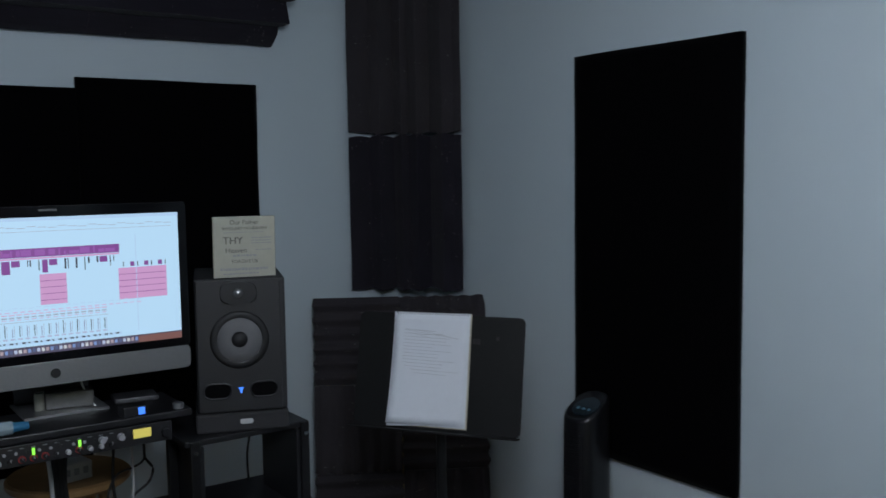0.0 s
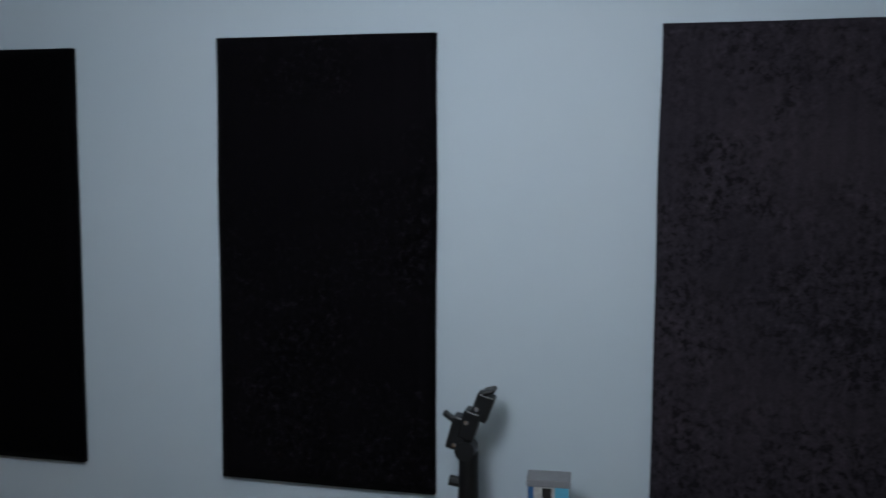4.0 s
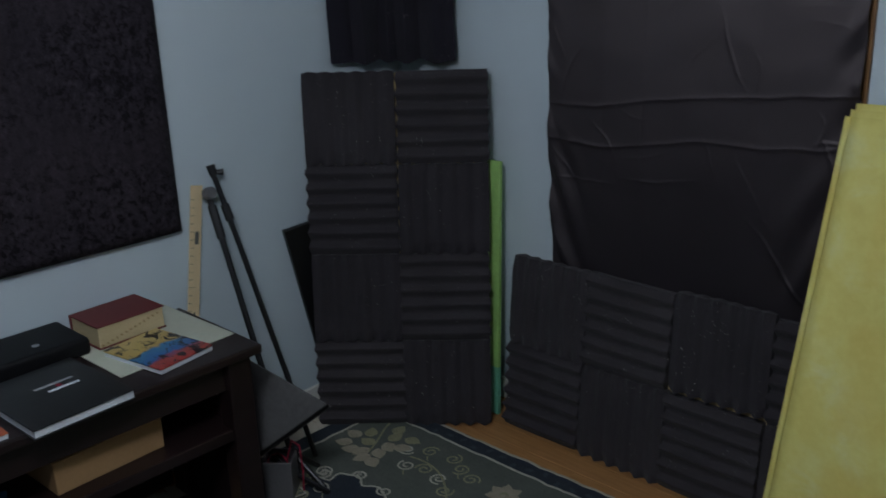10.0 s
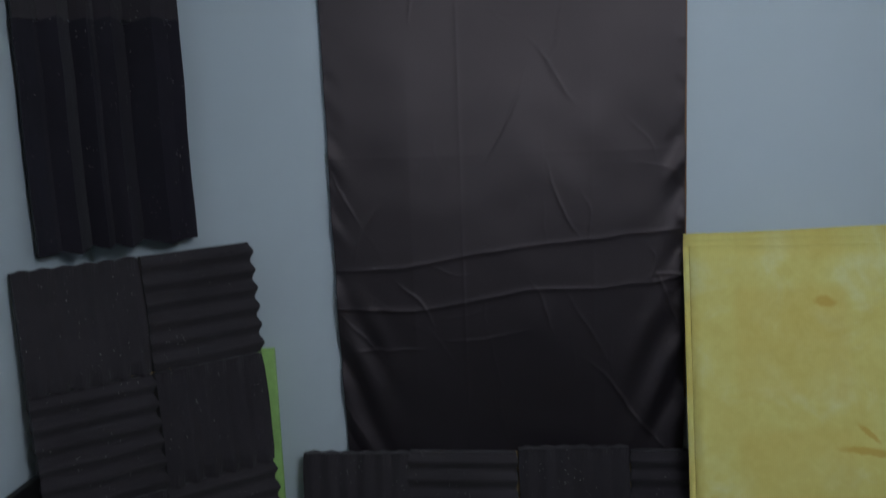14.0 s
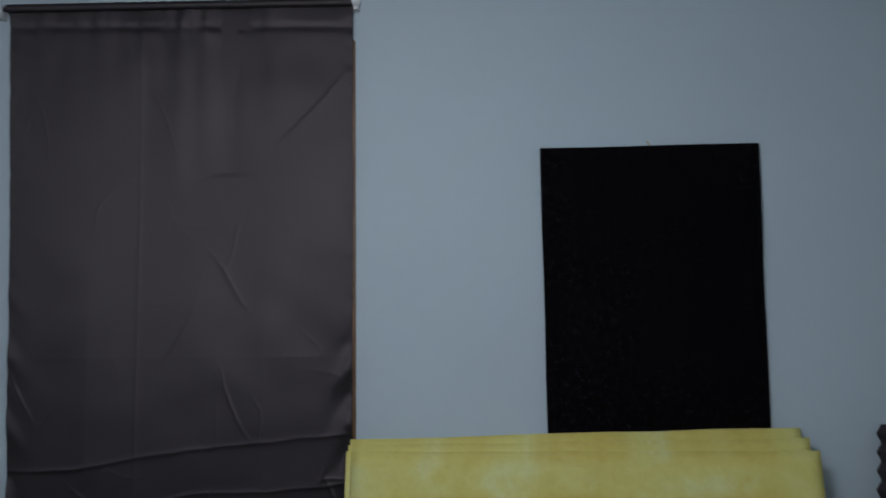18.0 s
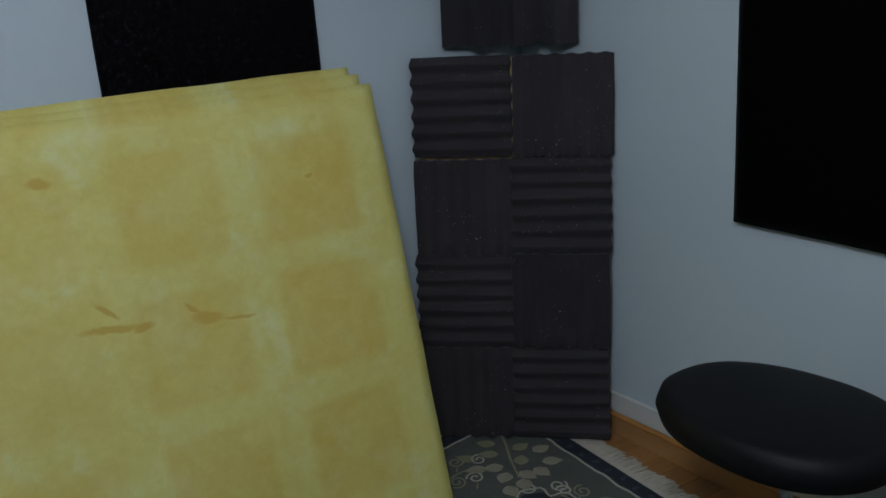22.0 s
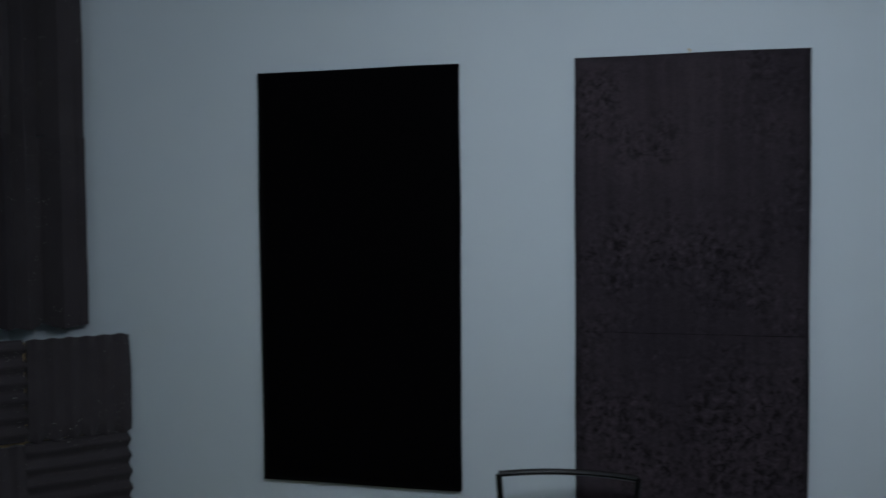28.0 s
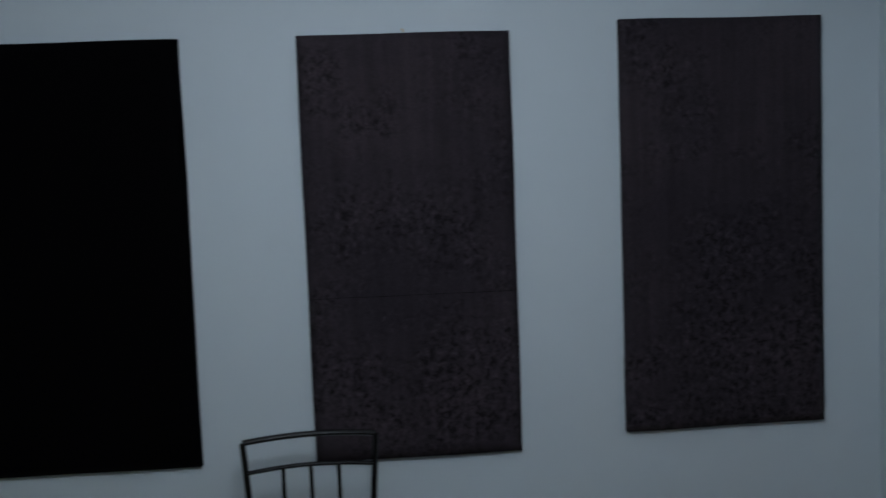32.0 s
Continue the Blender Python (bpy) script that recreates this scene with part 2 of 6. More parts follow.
    # old glue: a round drip, two smeared runs with hooked ends, a faint one
    for u, v, ru, rv, turn in ((0.359, -0.134, 0.034, 0.021, 0), (0.452, -0.508, 0.100, 0.013, -6), (0.530, -0.522, 0.036, 0.014, 8), (0.452, -0.466, 0.046, 0.010, -42),
                               (0.690, -0.530, 0.052, 0.020, -14), (0.655, -0.500, 0.030, 0.008, -40), (0.770, -0.548, 0.055, 0.008, -4), (0.235, -1.05, 0.05, 0.06, 0), (1.03, -0.215, 0.018, 0.010, 0)):
        col = mixed(nt, stain(u, v, ru, rv, turn), col, (0.56, 0.34, 0.050))
    nt.links.new(col, b.inputs["Base Color"])
    b.inputs["Roughness"].default_value = 0.75
    b.inputs["Specular IOR Level"].default_value = 0.3
    first = bump(nt, b, ribs.outputs["Fac"], 0.06, 0.0010)
    bump(nt, b, blot, 0.16, 0.006, first)
    return m


def oak():
    m, nt, b = material("oak_floor")
    info = nt.nodes.new("ShaderNodeObjectInfo")
    vec = coords(nt, (1.2, 22, 10))
    grain = noise_out(nt, vec, 5, 5, 0.6, 0.8)
    col = ramp(nt, grain, [(0.3, (0.33, 0.15, 0.05)), (0.7, (0.47, 0.24, 0.09))])
    col = mixed(nt, 1.0, col, ramp(nt, info.outputs["Random"], [(0, (0.72, 0.70, 0.66)), (1, (1, 1, 1))]), "MULTIPLY")
    nt.links.new(col, b.inputs["Base Color"])
    b.inputs["Roughness"].default_value = 0.33
    bump(nt, b, grain, 0.06, 0.001)
    return m


def rug_pile(name, base, other):
    m, nt, b = material(name)
    vec = coords(nt)
    pile = noise_out(nt, vec, 330, 2)
    col = ramp(nt, noise_out(nt, vec, 9, 4), [(0.35, base), (0.7, other)])
    col = mixed(nt, 0.5, col, ramp(nt, pile, [(0.3, tuple(c * 0.6 for c in base)), (0.7, tuple(c * 1.3 for c in other))]))
    nt.links.new(col, b.inputs["Base Color"])
    b.inputs["Roughness"].default_value = 0.95
    b.inputs["Specular IOR Level"].default_value = 0.15
    bump(nt, b, pile, 0.7, 0.003)
    return m


PAINT = wall_paint()
CEIL = surface("white_ceiling_paint", (0.70, 0.70, 0.69), 0.8, vary=0.03, big=1.0, fine=90, bumps=0.25)
WHITE_TRIM = surface("white_trim_paint", (0.66, 0.65, 0.61), 0.4, vary=0.05)
PLATE_IVORY = surface("ivory_plastic", (0.80, 0.78, 0.70), 0.35, vary=0.04, bumps=0)
FOAM = foam_cloth("charcoal_foam", (0.0435, 0.0388, 0.0425), (0.82, 0.80, 0.84))
FOAM_DARK = foam_cloth("black_foam", (0.0195, 0.0172, 0.0235), (0.85, 0.85, 0.95))
VELVET_BLACK = velvet("black_velvet", (0.0007, 0.0006, 0.0010), 2.0, 0.03)
VELVET_DARK = velvet("dark_velvet", (0.0033, 0.0028, 0.0036), 5.0, 0.06)
VELVET_CHARCOAL = velvet("charcoal_velvet", (0.0330, 0.0280, 0.0330), 1.0, 0.05)
VELVET_CRUSHED = velvet("crushed_charcoal_velvet", (0.0290, 0.0250, 0.0300), 0.9, 0.10)
SATIN = satin()
YELLOW = fibreglass()
YELLOW_EDGE = surface("yellow_fibre_edge", (0.52, 0.42, 0.11), 0.9, vary=0.25, big=14, fine=120, bumps=0.6, stretch=(1, 1, 5))
OAK = oak()
SHOE = surface("orange_wood_moulding", (0.42, 0.19, 0.05), 0.35, vary=0.2, stretch=(2, 2, 12))
BASE_WOOD = surface("honey_oak_base", (0.42, 0.22, 0.085), 0.35, vary=0.15, stretch=(2, 2, 14))
CASING = surface("brown_varnished_casing", (0.20, 0.095, 0.035), 0.4, vary=0.2, stretch=(2, 2, 12))
HARDBOARD = surface("tan_hardboard", (0.50, 0.36, 0.17), 0.7, vary=0.15)
GREEN = surface("lime_green_paint", (0.34, 0.58, 0.17), 0.5, vary=0.18, big=7)
ESPRESSO = surface("espresso_wood", (0.0155, 0.0080, 0.0082), 0.35, vary=0.4, big=3, fine=40, stretch=(6, 1, 6), bumps=0.1)
BLACK_PLASTIC = surface("black_plastic", (0.012, 0.012, 0.014), 0.42, vary=0.2, fine=200)
BLACK_METAL = surface("black_painted_metal", (0.010, 0.010, 0.011), 0.38, metal=0.2, vary=0.25, fine=150)
HEAD_BLACK = surface("satin_black_plastic", (0.0045, 0.0045, 0.005), 0.42, vary=0.25, fine=150)
STAND_GREY = surface("charcoal_sheet_metal", (0.0062, 0.006, 0.006), 0.5, metal=0.1, vary=0.2, big=6, spec=0.28)
LEATHER = surface("black_leatherette", (0.0050, 0.0050, 0.0062), 0.56, spec=0.22, vary=0.2, fine=140, bumps=0.25)
CARTON = surface("brown_cardboard", (0.38, 0.22, 0.10), 0.85, vary=0.1, fine=90)
PAPER = surface("white_paper", (0.70, 0.73, 0.78), 0.8, vary=0.03, bumps=0.05)
CREAM = surface("cream_paper", (0.50, 0.52, 0.42), 0.8, vary=0.06, big=6, bumps=0.05)
INK = surface("grey_print", (0.30, 0.31, 0.33), 0.8, vary=0.05, bumps=0)
DARK_INK = surface("dark_print", (0.10, 0.10, 0.09), 0.8, vary=0.05, bumps=0)
MAROON = surface("maroon_cloth", (0.13, 0.022, 0.022), 0.65, vary=0.15, fine=160)
PAGES = surface("aged_pages", (0.52, 0.42, 0.24), 0.85, vary=0.15, fine=40, stretch=(1, 1, 14), bumps=0.5)
ALUMINIUM = surface("brushed_aluminium", (0.34, 0.345, 0.35), 0.42, metal=0.85, vary=0.04, fine=120)
CHROME = surface("chrome", (0.6, 0.6, 0.62), 0.2, metal=1.0, vary=0.05, bumps=0)
BRASS = surface("brass", (0.55, 0.36, 0.12), 0.35, metal=1.0, vary=0.1, bumps=0)
MAPLE = surface("yardstick_maple", (0.72, 0.56, 0.33), 0.6, vary=0.1, fine=40, stretch=(10, 10, 1))
CONE = surface("woven_cone", (0.135, 0.135, 0.14), 0.7, vary=0.1, fine=260, bumps=0.4)
RUBBER = surface("black_rubber", (0.008, 0.008, 0.009), 0.6, vary=0.2)
CABINET = surface("vinyl_black_cabinet", (0.022, 0.022, 0.024), 0.55, vary=0.15, fine=180)
PADFOAM = surface("charcoal_pad", (0.035, 0.034, 0.036), 0.95, vary=0.15, fine=300, bumps=0.5)
WHITE_PLASTIC = surface("white_plastic", (0.6, 0.6, 0.6), 0.4, vary=0.04, bumps=0)
CLEAR_BIN = surface("smoked_plastic_bin", (0.10, 0.096, 0.10), 0.3, vary=0.15)
RED_CABLE = surface("red_cable_jacket", (0.30, 0.015, 0.04), 0.5, vary=0.1, bumps=0)
PINE = surface("honey_wood", (0.33, 0.19, 0.08), 0.45, vary=0.25, stretch=(1, 9, 1))
RUG_GREEN = rug_pile("sage_rug_pile", (0.082, 0.094, 0.082), (0.112, 0.122, 0.104))
RUG_NAVY = rug_pile("navy_rug_pile", (0.020, 0.026, 0.036), (0.036, 0.044, 0.054))
RUG_CREAM = rug_pile("cream_rug_pile", (0.36, 0.34, 0.28), (0.50, 0.47, 0.39))
RUG_OLIVE = rug_pile("olive_rug_pile", (0.21, 0.20, 0.125), (0.30, 0.285, 0.175))
RUG_ROSE = rug_pile("rose_cream_rug_pile", (0.26, 0.225, 0.165), (0.40, 0.35, 0.265))
RUG_SLATE = rug_pile("slate_rug_pile", (0.035, 0.045, 0.058), (0.055, 0.068, 0.080))
FRINGE = surface("cotton_fringe", (0.52, 0.47, 0.38), 0.95, vary=0.15)


# ---------------------------------------------------------------- mesh helpers
def mesh_of(bm, name, mat, smooth=False):
    me = bpy.data.meshes.new(name)
    bmesh.ops.recalc_face_normals(bm, faces=bm.faces)
    bm.to_mesh(me)
    bm.free()
    me.materials.append(mat)
    if smooth:
        me.polygons.foreach_set("use_smooth", [True] * len(me.polygons))
    return me


def part(name, bm, mat, parent=None, label="", at=None, smooth=False):
    me = bm if isinstance(bm, bpy.types.Mesh) else mesh_of(bm, name, mat, smooth)
    ob = new(name, me)
    if parent:
        ob.parent = parent
    if at is not None:
        ob.matrix_basis = at
    if label:
        tagged(ob, label)
    return ob


def thing(name, m, label, category, group="", kind=""):
    ob = new(name)
    ob.empty_display_size = 0.05
    ob.matrix_basis = m
    return tagged(ob, label, category, group, kind)


def box(x0, y0, z0, x1, y1, z1, bevel=0.0, segments=2):
    bm = bmesh.new()
    bmesh.ops.create_cube(bm, size=1, matrix=Matrix.Translation(((x0 + x1) / 2, (y0 + y1) / 2, (z0 + z1) / 2)) @ Matrix.Diagonal((x1 - x0, y1 - y0, z1 - z0, 1)))
    if bevel:
        bmesh.ops.bevel(bm, geom=list(bm.edges), offset=bevel, segments=segments, profile=0.5, affect="EDGES")
    return bm


def tube(points, radius, sides=10, caps=True):
    """A round bar through the points; radius a number or one a point."""
    bm = bmesh.new()
    pts = [Vector(p) for p in points]
    radii = radius if isinstance(radius, (list, tuple)) else [radius] * len(pts)
    rings = []
    for i, p in enumerate(pts):
        d = (pts[min(i + 1, len(pts) - 1)] - pts[max(i - 1, 0)]).normalized()
        side = d.cross(Vector((0, 0, 1)) if abs(d.z) < 0.95 else Vector((1, 0, 0))).normalized()
        up = side.cross(d)
        rings.append([bm.verts.new(p + (side * math.cos(a) + up * math.sin(a)) * radii[i]) for a in [2 * math.pi * k / sides for k in range(sides)]])
    for a, b in zip(rings, rings[1:]):
        for k in range(sides):
            bm.faces.new((a[k], a[(k + 1) % sides], b[(k + 1) % sides], b[k]))
    if caps:
        bm.faces.new(rings[0][::-1])
        bm.faces.new(rings[-1])
    return bm


def disc(radius, depth, sides=28, bevel=0.0):
    """A round plate or knob along z, its foot at z = 0."""
    bm = bmesh.new()
    bmesh.ops.create_cone(bm, cap_ends=True, segments=sides, radius1=radius, radius2=radius, depth=depth, matrix=Matrix.Translation((0, 0, depth / 2)))
    if bevel:
        bmesh.ops.bevel(bm, geom=[e for e in bm.edges if len(e.link_faces) == 2 and max(len(f.verts) for f in e.link_faces) > 4], offset=bevel, segments=2, profile=0.5, affect="EDGES")
    return bm


def lathe(profile, sides=32):
    """A turned solid from (radius, z) pairs."""
    bm = bmesh.new()
    rings = [[bm.verts.new((r * math.cos(2 * math.pi * k / sides), r * math.sin(2 * math.pi * k / sides), z)) for k in range(sides)] for r, z in profile]
    for a, b in zip(rings, rings[1:]):
        for k in range(sides):
            bm.faces.new((a[k], a[(k + 1) % sides], b[(k + 1) % sides], b[k]))
    bm.faces.new(rings[0][::-1])
    bm.faces.new(rings[-1])
    return bm


def prism(outline, depth, bevel=0.0):
    """A flat shape (x, y) given a thickness along z from 0."""
    bm = bmesh.new()
    low = [bm.verts.new((x, y, 0)) for x, y in outline]
    top = [bm.verts.new((x, y, depth)) for x, y in outline]
    bm.faces.new(low[::-1])
    bm.faces.new(top)
    n = len(outline)
    for i in range(n):
        bm.faces.new((low[i], low[(i + 1) % n], top[(i + 1) % n], top[i]))
    if bevel:
        bmesh.ops.bevel(bm, geom=[e for e in bm.edges if abs(e.verts[0].co.z - e.verts[1].co.z) < 1e-6], offset=bevel, segments=2, profile=0.5, affect="EDGES")
    return bm


def rounded(w, h, r, steps=5, x0=0.0, y0=0.0):
    out = []
    for cx, cy, a0 in ((w - r, h - r, 0), (r, h - r, 90), (r, r, 180), (w - r, r, 270)):
        for k in range(steps + 1):
            a = radians(a0 + 90 * k / steps)
            out.append((x0 + cx + r * math.cos(a), y0 + cy + r * math.sin(a)))
    return out


def frame_of(tl, tr, bl):
    """Matrix of a leaning sheet: origin at its top left, x along the top, y up, z out into the room."""
    tl, tr, bl = Vector(tl), Vector(tr), Vector(bl)
    x = (tr - tl).normalized()
    z = x.cross(tl - bl).normalized()
    y = z.cross(x)
    m = Matrix((x, y, z)).transposed().to_4x4()
    m.translation = tl
    return m


def sheet(fn, nu, nv, thick):
    """A cloth-like solid: front points fn(i/nu, j/nv), back set off by the vector thick."""
    bm = bmesh.new()
    off = Vector(thick)
    f = [[bm.verts.new(fn(i / nu, j / nv)) for j in range(nv + 1)] for i in range(nu + 1)]
    k = [[bm.verts.new(v.co + off) for v in row] for row in f]
    for i in range(nu):
        for j in range(nv):
            bm.faces.new((f[i][j], f[i + 1][j], f[i + 1][j + 1], f[i][j + 1]))
            bm.faces.new((k[i][j], k[i][j + 1], k[i + 1][j + 1], k[i + 1][j]))
    for i in range(nu):
        bm.faces.new((f[i][0], k[i][0], k[i + 1][0], f[i + 1][0]))
        bm.faces.new((f[i][nv], f[i + 1][nv], k[i + 1][nv], k[i][nv]))
    for j in range(nv):
        bm.faces.new((f[0][j], f[0][j + 1], k[0][j + 1], k[0][j]))
        bm.faces.new((f[nu][j], k[nu][j], k[nu][j + 1], f[nu][j + 1]))
    return bm


def wobble(x, y, z, scale):
    return noise.noise(Vector((x, y, z)) * scale)


def letters(text, size, mat, parent, at, name="lettering"):
    cu = bpy.data.curves.new(name, "FONT")
    cu.body, cu.size, cu.align_x, cu.align_y, cu.extrude = text, size, "CENTER", "CENTER", 0.0004
    tmp = bpy.data.objects.new(name, cu)
    me = bpy.data.meshes.new_from_object(tmp)
    bpy.data.objects.remove(tmp)
    me.materials.clear()
    me.materials.append(mat)
    return part(name, me, mat, parent, at=at)


# ---------------------------------------------------------------- the shell of the room
def structure(name, bm, mat, label):
    return tagged(part(name, bm, mat), label, name.split("_")[0], kind="structure")


T = 0.12
structure("wall_west", box(XW - T, YS - T, 0, XW, YN + T, ZC), PAINT, "smooth blue-grey painted plaster wall")
structure("wall_north", box(XW, YN, 0, XE, YN + T, ZC), PAINT, "smooth blue-grey painted plaster wall behind a black curtain")
structure("wall_east", box(XE, CY - T, 0, XE + T, YN + T, ZC), PAINT, "smooth blue-grey painted plaster wall with three black panels")
structure("wall_south", box(XW, YS - T, 0, CX, YS, ZC), PAINT, "blue-grey painted plaster wall behind the desk")
structure("wall_closet_front", box(CX, CY - T, 0, XE, CY, ZC), PAINT, "short blue-grey wall with two switches")
structure("wall_closet_side", box(CX, YS - T, 0, CX + T, CY - T, ZC), PAINT, "blue-grey side wall of the closet")
structure("ceiling", box(-T, YS - T, ZC, XE + T, YN + T, ZC + 0.1), CEIL, "flat white painted ceiling")


def skirting(name, p, q, foot=0.0):
    """Baseboard with a rounded top and an orange shoe moulding, from p to q; the room is on its left."""
    p, q = Vector((*p, 0)), Vector((*q, 0))
    run = (q - p).length
    d = (q - p).normalized()
    m = Matrix((d, Vector((-d.y, d.x, 0)), Vector((0, 0, 1)))).transposed().to_4x4()
    m.translation = p
    top = 0.095 if not foot else foot + 0.066
    ob = tagged(part(name, box(0, 0, foot, run, 0.014, top, 0.004), WHITE_TRIM, at=m), "white painted wooden baseboard along the wall", "baseboard", kind="structure")
    if foot:
        part("wooden_foot", box(0, 0, 0, run, 0.017, foot, 0.003), BASE_WOOD, ob, "varnished orange wooden foot board")
    bm = tube([(0.0, 0.014, max(0.0, foot - 0.012)), (run, 0.014, max(0.0, foot - 0.012))], 0.017 if not foot else 0.009, 12)
    part("shoe_moulding", bm, SHOE, ob, "orange-brown varnished quarter round")
    return ob


skirting("baseboard", (XE - 0.014, YN), (XW + 0.014, YN))
skirting("baseboard", (XE, CY + 0.014), (XE, YN), 0.080)
skirting("baseboard", (XW, YN), (XW, YS))
skirting("baseboard", (XW + 0.014, YS), (CX - 0.014, YS))
skirting("baseboard", (CX, YS), (CX, CY))

# globe lamp hanging in the middle of the room, which lights it
LAMP = thing("ceiling_lamp", pose(1.72, 3.22, ZC), "frosted glass globe lamp on a rod, lit", "lamp")
part("canopy", lathe([(0.001, 0), (0.065, 0), (0.062, -0.015), (0.02, -0.028), (0.001, -0.028)]), WHITE_PLASTIC, LAMP)
part("rod", tube([(0, 0, -0.02), (0, 0, -0.18)], 0.012, 10), CHROME, LAMP)
part("glass_globe", lathe([(0.0015, -0.175)] + [(0.20 * math.sin(a), -0.375 + 0.20 * math.cos(a)) for a in [math.pi * k / 20 for k in range(1, 20)]] + [(0.0015, -0.575)]), glow("lit_frosted_glass", LAMP_COLOUR, LAMP_STRENGTH), LAMP, "lit frosted glass globe", smooth=True)


# ---------------------------------------------------------------- velvet panels on the walls
def velvet_panel(m, w, h, mat, label, hook=False, seed=0):
    """A fabric-wrapped absorber: x across, z up from its foot, y out of the wall."""
    ob = thing("acoustic_panel", m, label, "acoustic panel", "velvet panels on the walls")
    t = 0.032

    def front(u, v):
        x, z = (u - 0.5) * w, v * h
        edge = min(u, 1 - u, v * h / w, (1 - v) * h / w)
        y = t - 0.010 * max(0, 1 - edge / 0.035) ** 2 + 0.0015 * wobble(x + seed, z, seed, 4)
        return (x + 0.003 * wobble(seed, z, 2.0, 3) * (2 * u - 1), y, z + 0.003 * wobble(x, seed, 5.0, 3) * (2 * v - 1))

    bm = sheet(front, 26, 44, (0, -(t - 0.011), 0))
    part("velvet_cover", bm, mat, ob, smooth=True)
    part("backing_frame", box(-w / 2 + 0.012, 0.001, 0.012, w / 2 - 0.012, 0.009, h - 0.012), HARDBOARD, ob)
    if hook:
        part("hanger", tube([(0, 0.012, h - 0.01), (0, 0.006, h + 0.012), (0.004, 0.004, h + 0.014)], 0.0022, 6), BRASS, ob, "small brass hanger")
    return ob


for y, z, w, h, mat, label in ((1.777, 0.789, 0.608, 1.217, VELVET_BLACK, "tall black velvet acoustic panel on the wall beside the fan"),
                               (2.843, 0.783, 0.624, 1.243, VELVET_DARK, "tall black crushed velvet acoustic panel on the wall"),
                               (4.035, 0.805, 0.614, 1.229, VELVET_CRUSHED, "tall charcoal crushed velvet acoustic panel above the side table")):
    velvet_panel(pose(XW, y, z, 0, 0, -90), w, h, mat, label, False, y)
for y, z, h, mat, label, hook in ((4.094, 0.800, 1.234, VELVET_BLACK, "tall black velvet acoustic panel on the wall near the corner", False),
                               (3.146, 0.788, 1.247, VELVET_CHARCOAL, "tall charcoal crushed velvet acoustic panel behind a chair", True),
                               (2.203, 0.824, 1.234, VELVET_CHARCOAL, "tall charcoal velvet acoustic panel near the switches", False)):
    ob = velvet_panel(pose(XE, y, z, 0, 0, 90), 0.618, h, mat, label, hook, y)
    if h > 1.24:
        # the cover isn't folded; a thin black strip paints the crease's shade
        part("fold_crease", sheet(lambda u, v: ((u - 0.5) * 0.60, 0.0335, 0.487 + 0.0012 * v + 0.004 * wobble(u, 2.0, 0, 3)), 24, 1, (0, -0.004, 0)), VELVET_BLACK, ob, "thin black strip painting the shade of a horizontal fold crease")
velvet_panel(pose(2.547, YN, 0.795, 0, 1.2, 180), 0.616, 1.23, VELVET_DARK, "black velvet acoustic panel hanging above the yellow boards", True, 7.3)
for x, z, w in ((1.007, 0.805, 0.585), (1.6115, 0.772, 0.625), (2.25, 0.78, 0.6)):
    velvet_panel(pose(x, YS, z, 0, 0, 0), w, 1.158, VELVET_BLACK, "black velvet acoustic panel on the wall behind the desk", False, x)


# ---------------------------------------------------------------- wedge foam
def tile_mesh(seed, valley=0.021, size=0.3048, ridges=6, splay=0.005, cut=0.022):
    """A square foam tile with ridges along y, its back at z = 0; the cut ends splay out and show the full depth of the ridges."""
    cols = []
    pitch = size / ridges
    for i in range(ridges):
        for f, zz in ((0.0, valley), (0.10, valley + 0.001), (0.28, 0.45 * valley + 0.0220), (0.44, 0.0400), (0.56, 0.0405), (0.72, 0.45 * valley + 0.0230), (0.90, valley + 0.001)):
            cols.append(((i + f) * pitch, zz))
    cols.append((size, valley))
    n = len(cols) - 1

    def front(u, v):
        x, z = cols[round(u * n)]
        y = v * size
        crest = (z - valley) / (0.041 - valley)
        x += 0.0022 * wobble(x + seed, y, 0, 9)
        if v in (0, 1):
            y += (splay * crest - 0.002) * (1 if v else -1)
            z = cut + (0.041 - cut) * crest
        y += 0.003 * wobble(x, seed, v, 11) * (1 if v in (0, 1) else 0.3)
        return (x, y, min(0.042, z) + 0.0025 * wobble(x, y + seed, 3, 14))

    bm = bmesh.new()
    f = [[bm.verts.new(front(i / n, j / 8)) for j in range(9)] for i in range(n + 1)]
    k = [[bm.verts.new((f[i][j].co.x, f[i][j].co.y, 0)) for j in (0, 8)] for i in range(n + 1)]
    for i in range(n):
        for j in range(8):
            bm.faces.new((f[i][j], f[i + 1][j], f[i + 1][j + 1], f[i][j + 1]))
        bm.faces.new((f[i][0], k[i][0], k[i + 1][0], f[i + 1][0]))
        bm.faces.new((f[i][8], f[i + 1][8], k[i + 1][1], k[i][1]))
    bm.faces.new([f[0][j] for j in range(9)] + [k[0][1], k[0][0]])
    bm.faces.new([f[n][j] for j in range(8, -1, -1)] + [k[n][0], k[n][1]])
    return mesh_of(bm, "foam_tile", FOAM)


TILES = [tile_mesh(s * 3.7, 0.0255) for s in range(4)]
PLAIN_TILE = tile_mesh(5.2, 0.034, splay=0.0, cut=0.034)
UPRIGHT_TILES = [tile_mesh(s * 2.9 + 1, 0.0325) for s in range(4)]


